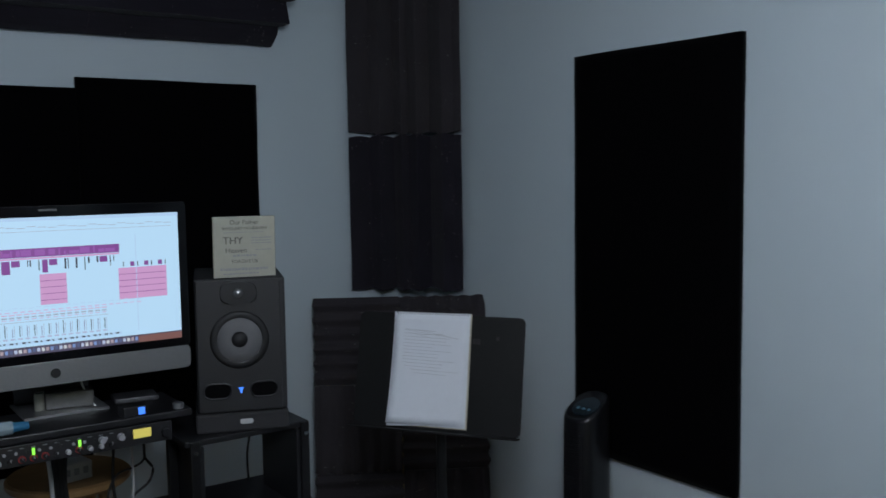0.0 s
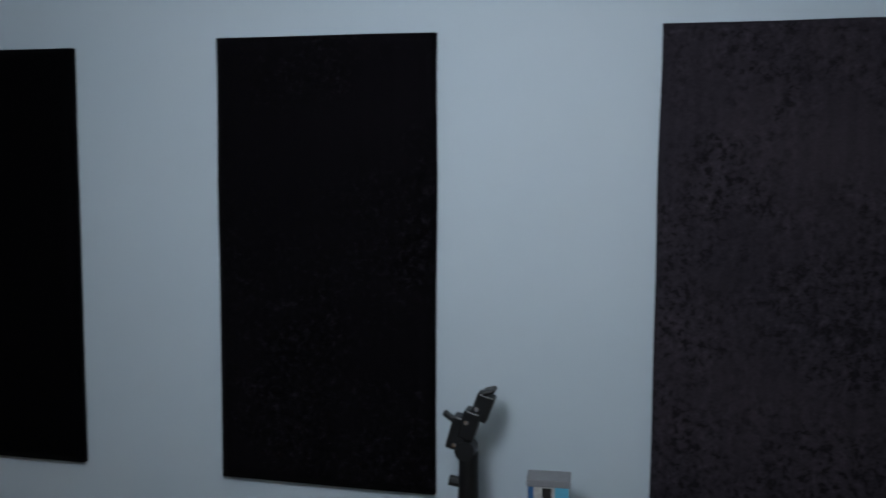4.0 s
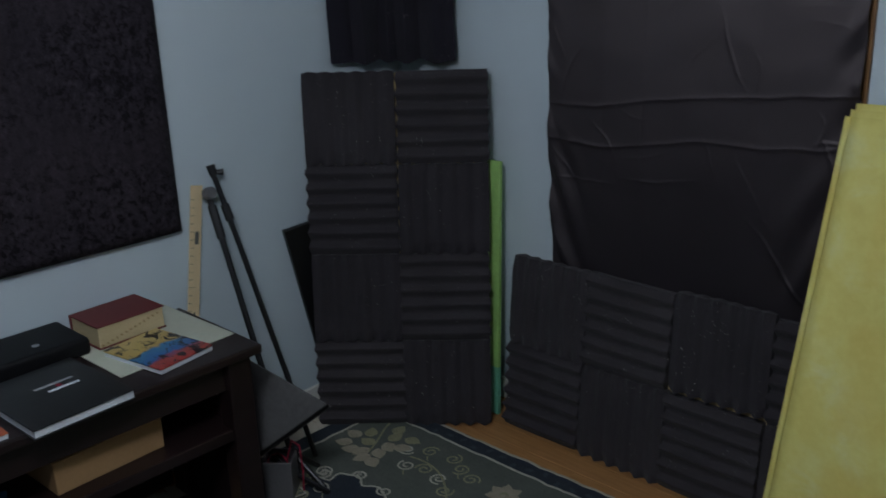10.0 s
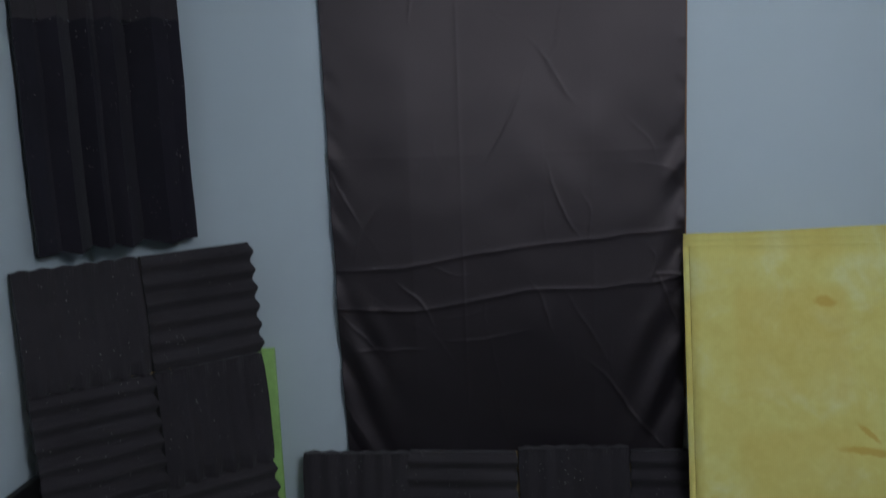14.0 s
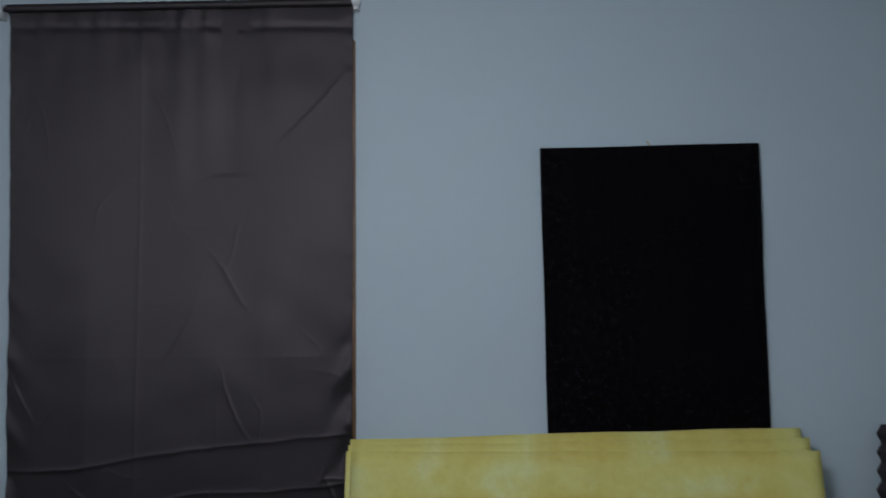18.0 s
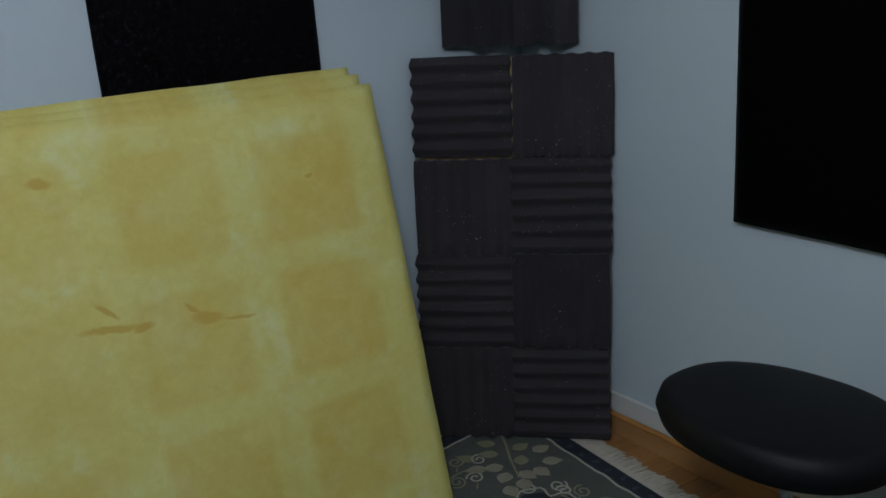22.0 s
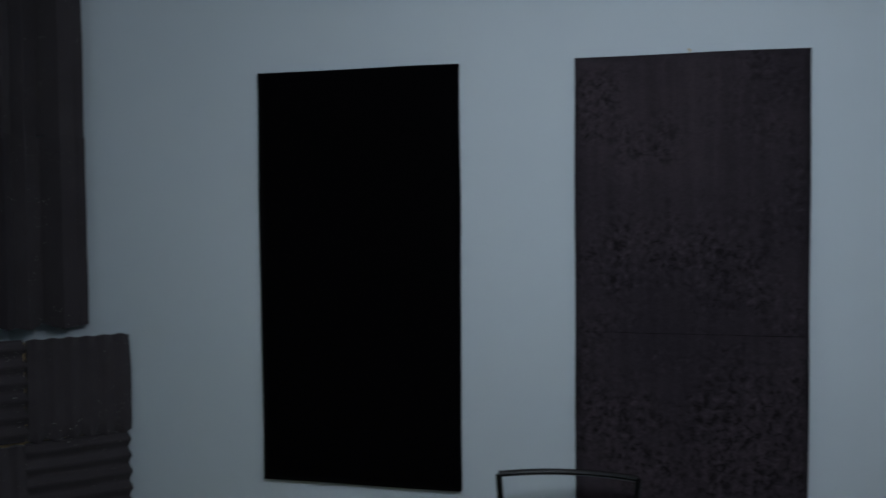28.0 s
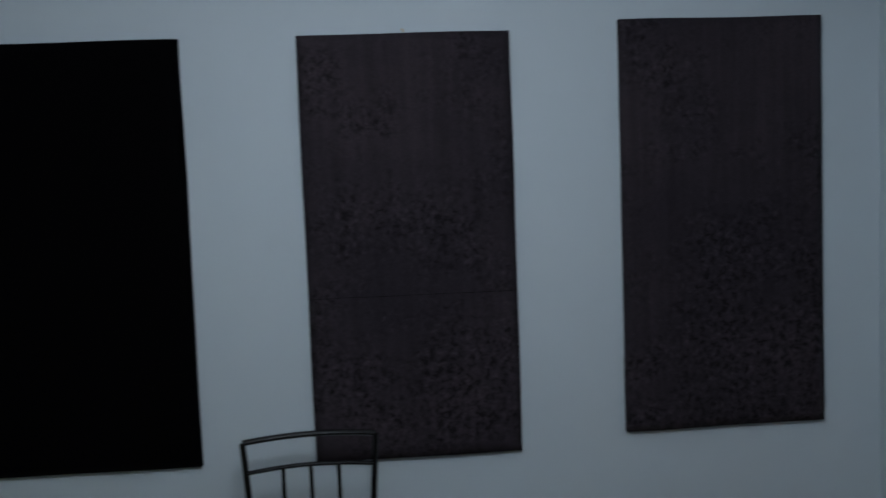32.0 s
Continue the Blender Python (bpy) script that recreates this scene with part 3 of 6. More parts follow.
def foam_board(m, columns, rows, first_upright, label, gaps=(), inset=0.014):
    """A hardboard sheet faced with square foam tiles, ridges turned alternately. m: origin at the top left of the tiles' faces."""
    ob = thing("foam_board", m, label, "foam board", "leaning foam boards")
    s = 0.306
    part("backing_board", box(0.004, -rows * s + 0.006, -0.047, columns * s - inset, -0.006, -0.041, 0.001), HARDBOARD, ob, "tan hardboard sheet")
    rng = random.Random(label)
    for c in range(columns):
        for r in range(rows):
            upright = ((c + r) % 2 == 0) == first_upright
            dx, dy, tilt = next(((a, b, w) for cc, rr, a, b, w in gaps if (cc, rr) == (c, r)), (0, 0, 0))
            dx += rng.uniform(-0.0015, 0.0015)
            dy += rng.uniform(-0.0015, 0.0015)
            spin = tilt + (0 if upright else 90) + rng.uniform(-0.4, 0.4)
            centre = Matrix.Translation(((c + 0.5) * s + dx, -(r + 0.5) * s + dy, -0.041))
            part("foam_tile", (UPRIGHT_TILES if upright else TILES)[rng.randrange(4)], FOAM, ob, at=centre @ pose(0, 0, 0, 0, 0, spin) @ Matrix.Translation((-0.1524, -0.1524, 0)))
    return ob


foam_board(frame_of((0.060, 4.831, 1.228), (0.511, 5.234, 1.224), (0.151, 4.710, 0.012)), 2, 4, True,
           "tall board of charcoal foam tiles leaning in a corner", ((0, 0, -0.005, 0, 0), (0, 1, -0.005, 0, 0.3), (0, 2, -0.002, 0, 0), (0, 3, -0.002, 0, 0), (1, 0, -0.0028, 0, 0), (1, 1, -0.0012, 0, -0.2), (1, 2, -0.006, 0, 0), (1, 3, -0.006, 0, 0)))
foam_board(frame_of((3.141, 5.266, 1.240), (3.584, 4.860, 1.237), (3.076, 5.217, 0.012)), 2, 4, False,
           "tall board of charcoal foam tiles leaning beside yellow boards", ((0, 0, -0.004, 0.003, 0), (1, 0, -0.003, 0.001, 0), (0, 1, -0.010, -0.0035, 0), (1, 1, -0.0112, 0, 0), (0, 2, -0.0155, 0, 0.2), (1, 2, -0.0165, 0, 0), (0, 3, -0.019, 0, 0), (1, 3, -0.0195, 0, 0)), 0.034)
foam_board(frame_of((0.616, 5.224, 0.609), (1.840, 5.238, 0.615), (0.616, 5.156, 0.0)), 4, 2, True,
           "long board of charcoal foam tiles leaning below the curtain", ((1, 0, -0.004, 0.001, -1.2), (2, 0, 0.003, 0.010, 0.8), (1, 1, 0.001, 0, 0), (2, 1, -0.001, -0.006, 0), (3, 0, 0.003, 0, 0), (3, 1, 0.006, 0, 0), (0, 1, -0.004, 0, 0)))
foam_board(frame_of((0.557, 0.700, 1.226), (0.055, 0.975, 1.224), (0.637, 0.820, 0.012)), 2, 4, False,
           "tall board of charcoal foam tiles leaning behind the music stand")

RIDGES = ((0.0, 0.0), (0.10, 0.004), (0.17, -0.004), (0.27, 0.042), (0.38, -0.004), (0.46, 0.036), (0.52, 0.014), (0.60, 0.044), (0.71, -0.006), (0.83, 0.040), (0.93, 0.010), (1.0, 0.0))


def corner_foam(a, b, along, length, label, mat, seed):
    """A pleated foam sheet spanning an inside corner: chord from a to b, run along the unit vector 'along'."""
    a, b, along = Vector(a), Vector(b), Vector(along)
    chord = b - a
    out = chord.cross(along).normalized()
    if out.dot(Vector((1.8, 3.0, 1.4)) - a) < 0:
        out = -out
    n = len(RIDGES) - 1

    def front(u, v):
        i = min(int(u * n * 2), 2 * n)
        if i % 2 == 0:
            f, d = RIDGES[i // 2]
        else:
            (f0, d0), (f1, d1) = RIDGES[i // 2], RIDGES[i // 2 + 1]
            f, d = (f0 + f1) / 2, (d0 + d1) / 2 + 0.002
        sway = 0.004 * wobble(f * 3 + seed, v * 2, 0, 1.7)
        ragged = 0.005 * wobble(f * 4, seed, v, 2.3) - 0.25 * d * (1 - 2 * v) if v in (0, 1) else 0
        sag = 0.34 * f * (1 - f) if along.z else 0.0
        return a + chord * f + out * (d + sway + 0.004 - sag) + along * (v * length + ragged) + chord.normalized() * (0.004 * wobble(seed, v, 1.0, 3))

    ob = thing("corner_foam", Matrix.Identity(4), label, "acoustic foam", "pleated foam sheets in the corners")
    valleys = (0, 2, 4, 6, 8, n)
    for p, q in zip(valleys, valleys[1:]):
        part("pleat", sheet(lambda u, v: front((p + u * (q - p)) / n + 1e-6, v), 2 * (q - p), 14, -out * 0.018), mat, ob)
    return ob


UP = (0, 0, 1)
corner_foam((0.05, 4.965, 1.828), (0.350, 5.258, 1.828), UP, 0.602, "pleated charcoal foam sheet across the corner beside the curtain", FOAM, 1.8)
corner_foam((0.05, 4.965, 1.239), (0.354, 5.255, 1.239), UP, 0.586, "pleated black foam sheet across the corner beside the curtain", FOAM_DARK, 1.2)
for z, h in ((1.859, 0.597), (1.266, 0.590)):
    corner_foam((3.262, 5.268, z), (3.572, 4.989, z), UP, h, "pleated charcoal foam sheet across the corner above a foam board", FOAM, z + 4)
for z, h, mat in ((1.806, 0.636, FOAM), (1.236, 0.556, FOAM_DARK)):
    corner_foam((0.365, 0.643, z), (0.05, 0.899, z), UP, h, "pleated dark foam sheet across the corner above the music stand", mat, z + 9)
for x in (0.655, 1.2685, 1.882):
    corner_foam((x, 0.640, 2.093), (x, 0.955, 2.435), (1, 0, 0), 0.612, "pleated black foam sheet along the top of a wall", FOAM_DARK, x)

for m, label in ((pose(XE, 2.010, 2.142, 90, 0, -90), "charcoal foam tile high on the wall by the closet"),
                 (pose(3.545, CY, 2.142, 90, 0, 180), "charcoal foam tile above the light switches")):
    ob = thing("foam_tile_panel", m, label, "acoustic foam", "foam tiles over the closet corner")
    part("foam_tile", PLAIN_TILE, FOAM, ob, at=pose(0, 0, 0.0))

# ---------------------------------------------------------------- the curtain over the window
CREASES = (((0.72, 1.128), (0.94, 1.138), (1.11, 1.172), (1.26, 1.19), (1.45, 1.209), (1.70, 1.228)),
           ((0.72, 1.022), (0.96, 1.017), (1.15, 1.05), (1.27, 1.072), (1.44, 1.074), (1.61, 1.085), (1.70, 1.10)))
WRINKLES = ((1.608, 1.095, 1.675, 0.977, 0.019), (1.599, 1.155, 1.608, 1.095, 0.009), (1.608, 1.095, 1.687, 1.116, 0.009), (1.485, 0.809, 1.644, 0.607, 0.016),
            (1.282, 1.074, 1.334, 0.972, 0.007), (1.380, 1.071, 1.471, 0.866, 0.006), (1.425, 0.867, 1.550, 0.725, 0.008), (1.322, 1.402, 1.402, 1.234, 0.009),
            (1.423, 1.313, 1.438, 1.233, 0.006), (1.033, 0.938, 1.273, 0.957, 0.006), (0.932, 1.084, 0.997, 0.996, 0.009), (1.288, 1.722, 1.397, 1.589, 0.011), (1.268, 1.655, 1.165, 1.42, 0.008), (1.385, 1.83, 1.33, 1.69, 0.007),
            (1.47, 2.013, 1.652, 2.233, 0.010), (1.281, 1.931, 1.383, 1.955, 0.009), (1.018, 1.905, 0.974, 1.815, 0.008),
            (0.745, 0.912, 0.985, 0.899, 0.007), (0.75, 1.02, 0.86, 0.86, 0.007), (0.73, 1.45, 0.81, 1.25, 0.008), (0.73, 0.80, 0.80, 0.62, 0.008),
            (0.80, 2.16, 0.845, 2.00, 0.006), (1.12, 2.18, 1.20, 2.02, 0.006), (0.86, 1.30, 0.80, 1.17, 0.006))
rng = random.Random(31)
for k in range(46):
    x, z = rng.uniform(0.76, 1.65), rng.choice((rng.uniform(0.62, 1.1), rng.uniform(0.62, 1.4), rng.uniform(0.62, 2.2)))
    a, ln = rng.gauss(-1.1, 0.5), rng.uniform(0.05, 0.17)
    WRINKLES += ((x, z, x + ln * math.cos(a), z + ln * math.sin(a), rng.uniform(0.0008, 0.0026)),)


def line_at(points, x):
    for (x0, z0), (x1, z1) in zip(points, points[1:]):
        if x0 <= x <= x1:
            return z0 + (z1 - z0) * (x - x0) / (x1 - x0)
    return points[0][1] if x < points[0][0] else points[-1][1]


def drape(x, z):
    """How far the cloth stands off its mean plane, towards the room."""
    top = max(0, (z - 2.22) / 0.2)
    middle = math.exp(-((x - 1.22) / 0.20) ** 2)
    d = 0.003 * math.sin(x * 26 + 0.8) * (0.35 + 0.65 * top) + 0.006 * wobble(x, z * 0.22, 1.0, 5)
    pucker = math.exp(-((z - 2.365) / 0.040) ** 2) if z < 2.365 else 1.0
    d += pucker * (0.0025 + 0.006 * middle) * wobble(x, z * 0.35, 6.0, 30)
    d += (0.003 + 0.005 * middle) * max(0.0, min(1.0, (z - 1.88) / 0.4)) * wobble(x, z * 0.08, 8.0, 16)
    d -= 0.003 * math.exp(-((z - 2.366 - 0.004 * wobble(x, 0, 2.0, 20)) / 0.011) ** 2)
    d += 0.0025 * wobble(x, z, 7.0, 9)
    lean = max(0.0, 1 - abs(z - 1.06) / (0.95 if z > 1.06 else 0.62))
    d += 0.036 * lean * lean * (3 - 2 * lean) * min(1.0, 0.35 + max(0.0, 1.66 - x) * 3, 0.35 + max(0.0, x - 0.74) * 3)
    for points, h in zip(CREASES, (0.0042, 0.0048)):
        g = z - line_at(points, x) + 0.004 * wobble(x, 0, 3.0, 14)
        k = h * (0.75 + 0.6 * wobble(x, 1.0, 0, 5))
        d += k * (0.65 * math.exp(-g / 0.0065) + 0.35 * math.exp(-g / 0.040) if g > 0 else math.exp(g / 0.0045))
    low = max(0, 1.02 - z)
    d += 0.015 * low * math.sin(x * 13 + 1.0 + 0.8 * wobble(x, z, 4.0, 3))
    for x0, z0, x1, z1, h in WRINKLES:
        lx, lz = x1 - x0, z1 - z0
        run = math.hypot(lx, lz)
        along = ((x - x0) * lx + (z - z0) * lz) / run
        if -0.04 < along < run + 0.04:
            across = ((x - x0) * lz - (z - z0) * lx) / run + 0.010 * math.sin(along / run * 3.1 + x0 * 40) + 0.003 * wobble(along, x0, z0, 30)
            fade = math.sin(math.pi * min(1, max(0, (along + 0.04) / (run + 0.08)))) ** 1.5
            d += 0.36 * h * fade * (math.exp(-across / 0.0046) if across > 0 else math.exp(across / 0.0024))
    for edge in (0.722, 1.687):
        e = abs(x - edge)
        if e < 0.16:
            slack = min(1.0, max(0.0, (1.72 - z) / 0.35))
            d += math.exp(-(e / 0.045) ** 2) * (0.003 + 0.011 * slack) * wobble(edge, z + 1.1 * e, 4.0, 13)
            d += math.exp(-(e / 0.018) ** 2) * 0.004 * wobble(edge, z - 0.5 * e, 9.0, 30)
    # upright folds gathered along both side hems of the lower half
    hang = max(0.0, min(1.0, (1.10 - z) / 0.22))
    if hang:
        for edge, sgn, phase in ((0.735, 1, 0.3), (1.685, -1, 1.9)):
            e = (x - edge) * sgn
            if e < 0.30:
                d += hang * 0.0115 * math.exp(-(e / 0.12) ** 2) * math.sin(2 * math.pi * (e * 9 + 4.2 * z) + phase + 1.3 * wobble(x, z, 5.0, 5))
    for zf in (1.44, 1.93):
        d += 0.0004 * math.exp(-abs(z - zf) / 0.005)
    d += 0.0014 * math.exp(-abs(x - 1.095) / 0.005)
    return d


def cloth(u, v):
    z = 0.31 + (2.428 - 0.31) * v
    taper = (1 - v)
    x0, x1 = 0.724 + 0.020 * taper + 0.003 * wobble(0, z, 1, 5), 1.689 - 0.004 * taper + 0.004 * wobble(2, z, 1, 5)
    x = x0 + (x1 - x0) * u
    z += 0.016 * (u - 0.5) * v
    return (x, 5.281 - max(-0.006, drape(x, z)), z)


curtain = thing("curtain", pose(0, 0, 0), "black satin curtain panel hanging from a rod, creased, covering the window", "curtain")
def weave_map(ob):
    me = ob.data
    layer = me.uv_layers.new(name="weave")
    for loop, spot in zip(me.loops, layer.data):
        co = me.vertices[loop.vertex_index].co
        spot.uv = (co.x, co.z)


weave_map(part("satin_panel", sheet(cloth, 320, 600, (0, 0.003, 0)), SATIN, curtain, smooth=True))


def head(u, v):
    x = 0.720 + 0.969 * u
    a = -0.3 + 3.4 * v
    r = 0.0095 + 0.0018 * wobble(x, v, 3, 60) * (0.4 + math.exp(-((x - 1.22) / 0.2) ** 2))
    return (x, 5.268 - r * math.sin(a), 2.424 + 0.016 * (u - 0.5) + r * math.cos(a) * 1.2)


weave_map(part("rod_pocket", sheet(head, 150, 10, (0, 0.002, 0)), SATIN, curtain, "gathered satin rod pocket", smooth=True))
rod = thing("curtain_rod", pose(0, 0, 0), "thin dark curtain rod with white ends on brackets", "curtain rod")
part("rod", tube([(0.70, 5.270, 2.414), (1.70, 5.270, 2.434)], 0.0075, 12), BLACK_METAL, rod)
for x, z in ((0.700, 2.412), (1.698, 2.434)):
    part("end_cap", tube([(x - 0.012, 5.270, z), (x + 0.012, 5.270, z)], 0.013, 14), WHITE_PLASTIC, rod, "white plastic rod end")
    part("bracket", box(x - 0.008, 5.268, z - 0.022, x + 0.008, YN, z + 0.004, 0.002), WHITE_PLASTIC, rod, "white bracket")
window = thing("window_1", pose(0, 0, 0), "window casing of varnished brown wood behind the curtain", "window", kind="structure")
for x0, x1, z0, z1 in ((0.755, 0.80, 0.75, 2.33), (1.648, 1.694, 0.75, 2.33), (0.80, 1.648, 2.285, 2.33), (0.80, 1.648, 0.75, 0.80)):
    part("window_frame", box(x0, 5.293, z0, x1, YN, z1, 0.003), CASING, window)
part("pane", box(0.80, 5.297, 0.80, 1.648, 5.303, 2.285), surface("night_glass", (0.012, 0.013, 0.015), 0.1, vary=0.05, bumps=0), window, "dark window pane")


# ---------------------------------------------------------------- yellow insulation boards
def insulation_board(tl, tr, bl, height, label, seed, rim=False):
    m = frame_of(tl, tr, bl)
    w = (Vector(tr) - Vector(tl)).length
    ob = thing("insulation_board", m, label, "insulation board", "stack of yellow insulation boards")
    inner = 0.0165 if rim else 0.0

    def front(u, v):
        x, y = inner + u * (w - inner), -(1 - v) * height
        edge = min(u * w + inner, (1 - u) * w, v * height, (1 - v) * height)
        return (x + 0.0025 * wobble(seed, y, 0, 6) * (2 * u - 1) * (u > 0.5), y + 0.003 * wobble(x, seed, 0, 6) * (2 * v - 1),
                -0.003 * max(0, 1 - edge / 0.008) ** 2 + 0.0016 * wobble(x, y, seed, 3))

    part("facing", sheet(front, 40, 40, (0, 0, -0.004)), YELLOW, ob, "yellow ribbed fibreglass facing", smooth=True)
    if rim:
        def strip(u, v):
            y = -(1 - v) * height
            return (0.0148 * u + 0.0012 * wobble(seed, y, 3, 8), y, -0.0022 * (1 - u) ** 2)
        part("folded_rim", sheet(strip, 4, 40, (0, 0, -0.004)), YELLOW, ob, "folded yellow edge strip", smooth=True)
    part("core", box(0.002, -height + 0.002, -0.0200, w - 0.002, -0.002, -0.0046, 0.002), YELLOW_EDGE, ob, "compressed yellow glass wool")
    return ob


FRONT = ((1.6735, 5.220, 1.188), (2.928, 5.144, 1.196), (1.661, 4.887, 0.0))
BACK = ((1.681, 5.263, 1.213), (2.922, 5.262, 1.240), (1.678, 4.955, 0.0))
for i, f in enumerate((0, 0.52, 1)):
    tl, tr, bl = [tuple(p + (q - p) * f for p, q in zip(a, b)) for a, b in zip(FRONT, BACK)]
    h = (Vector(tl) - Vector(bl)).length
    insulation_board(tl, tr, bl, h, "square yellow fibreglass insulation board, stained, leaning against the wall" if i == 0 else
                     "square yellow fibreglass insulation board leaning behind another", i * 2.3, i == 0)

# green plank and black slab behind the leaning foam board
ob = thing("green_plank", frame_of((0.432, 5.241, 0.917), (0.554, 5.241, 0.919), (0.434, 5.192, 0.0)), "narrow lime-green painted plank leaning on the wall", "plank")
part("plank", box(0, -0.915, -0.016, 0.122, 0, 0, 0.002), GREEN, ob)
part("painted_foot", box(-0.0006, -0.9155, -0.0166, 0.1226, -0.735, 0.0006, 0.002), surface("teal_paint", (0.16, 0.46, 0.30), 0.5, vary=0.18, big=7), ob, "teal painted lower end")
ob = thing("black_slab", pose(0.045, 4.706, 0.718, 0, 3, 0), "thin black case leaning on the wall behind the foam board", "case")
part("case_shell", prism([(0, 0), (0.20, 0.03), (0.20, -0.70), (0.16, -0.715)], 0.02, 0.003), HEAD_BLACK, ob, at=pose(0, 0, 0, 90, 0, 78))

# ---------------------------------------------------------------- side table and what lies on it
TY0, TY1, TX1, TZ = 3.02, 4.275, 0.515, 0.585
table = thing("side_table", pose(0, 0, 0), "dark espresso wooden side table with a lower shelf, cluttered", "table")
part("tabletop", box(0.085, TY0, TZ - 0.028, TX1, TY1, TZ, 0.006), ESPRESSO, table)
part("apron", box(0.455, TY0 + 0.04, TZ - 0.115, 0.475, TY1 - 0.04, TZ - 0.028), ESPRESSO, table)
part("apron", box(0.12, TY1 - 0.06, TZ - 0.115, 0.44, TY1 - 0.04, TZ - 0.028), ESPRESSO, table)
for y in (TY0 + 0.03, TY1 - 0.105):
    for x in (0.10, 0.43):
        part("leg", box(x, y, 0.0, x + 0.068, y + 0.075, TZ - 0.028, 0.006), ESPRESSO, table)
part("shelf", box(0.095, TY0 + 0.03, 0.328, 0.48, TY1 - 0.04, 0.350, 0.004), ESPRESSO, table)
part("end_panel", box(0.168, TY1 - 0.085, 0.02, 0.43, TY1 - 0.067, TZ - 0.028), ESPRESSO, table, "dark end panel with shelf pins")
part("back_panel", box(0.088, TY0 + 0.105, 0.02, 0.098, TY1 - 0.105, TZ - 0.028), ESPRESSO, table)
for z in (0.395, 0.425, 0.455, 0.485):
    part("shelf_pin", tube([(0.395, TY1 - 0.085, z), (0.395, TY1 - 0.088, z)], 0.003, 8), WHITE_PLASTIC, table, "small pale shelf pin")
part("shelf_edge", box(0.482, TY0 + 0.105, 0.320, 0.49, TY1 - 0.105, 0.354, 0.003), ESPRESSO, table)


def slab(name, quad, z0, z1, mat, label, category, parts=()):
    """A book or box lying flat: quad is one corner and its two neighbours (x, y)."""
    a, b, c = [Vector((*p, 0)) for p in quad]
    x = (b - a).normalized()
    w, d = (b - a).length, (c - a).length
    m = Matrix((x, Vector((-x.y, x.x, 0)), Vector((0, 0, 1)))).transposed().to_4x4()
    m.translation = (a.x, a.y, z0)
    ob = thing(name, m, label, category)
    return ob, w, d, z1 - z0


ob, w, d, h = slab("thick_book", ((0.560, 3.622), (0.545, 3.880), (0.25, 3.64)), TZ, 0.61, PAPER, "black paperback manual with white page edges on the side table", "book")
part("page_block", box(0.004, 0.004, 0.003, w - 0.003, d - 0.002, h - 0.003), PAPER, ob, "white page block")
part("cover", box(0, 0, h - 0.003, w, d, h, 0.001), surface("black_card_cover", (0.012, 0.012, 0.013), 0.35, vary=0.15), ob, "black card cover")
part("back_cover", box(0, 0, 0, w, d, 0.003, 0.001), BLACK_PLASTIC, ob)
for u, v, l, mat in ((0.10, 0.19, 0.10, INK), (0.12, 0.155, 0.08, PAPER)):
    part("title_bar", box(u, v, h, u + l, v + 0.010, h + 0.0006), mat, ob, "plain bar of small print")
part("emblem", disc(0.008, 0.0006, 16), RED_CABLE, ob, "small red emblem", at=pose(0.155, 0.178, h))

ob, w, d, h = slab("zip_case", ((0.212, 3.66), (0.207, 3.935), (0.02, 3.66)), TZ, 0.636, LEATHER, "closed black leather book cover on the side table", "book")
part("leather_cover", box(0, 0, 0, w, d, h, 0.012, 3), LEATHER, ob, smooth=False)
part("emblem", disc(0.010, 0.0006, 16), INK, ob, at=pose(w * 0.55, 0.06, h))

ob, w, d, h = slab("dictionary", ((0.212, 3.955), (0.202, 4.165), (0.055, 3.95)), TZ + 0.003, 0.655, MAROON, "thick maroon hardback with thumb-indexed pages on a sheet of paper", "book")
part("page_block", box(0.004, 0.004, 0.004, w - 0.004, d - 0.006, h - 0.004, 0.002), PAGES, ob, "aged page block with thumb notches")
part("cover", box(0, 0, h - 0.004, w, d, h, 0.002), MAROON, ob)
part("back_cover", box(0, 0, 0, w, d, 0.004, 0.002), MAROON, ob)
part("spine", box(0, d - 0.005, 0.0, w, d + 0.001, h, 0.002), MAROON, ob)
NOTCH = surface("notch_brown", (0.34, 0.25, 0.12), 0.9)
for k in range(13):
    part("thumb_notch", disc(0.0028, 0.003, 10), NOTCH, ob, at=pose(0.012 + k * 0.0145, 0.0035, 0.010 + k * 0.0034, 90))

ob, w, d, h = slab("paper_sheet", ((0.408, 3.911), (0.396, 4.264), (0.035, 3.898)), TZ, 0.5875, CREAM, "large cream sheet of paper lying on the side table", "paper")
part("sheet", box(0, 0, 0.0, w, d, 0.0025), CREAM, ob)
ob, w, d, h = slab("colourful_book", ((0.484, 3.984), (0.452, 4.162), (0.25, 3.96)), TZ + 0.003, 0.604, PAPER, "paperback with a red, blue and yellow painted cover", "book")
part("page_block", box(0.003, 0.003, 0.0, w - 0.002, d - 0.002, h - 0.003), PAPER, ob, "white page block")


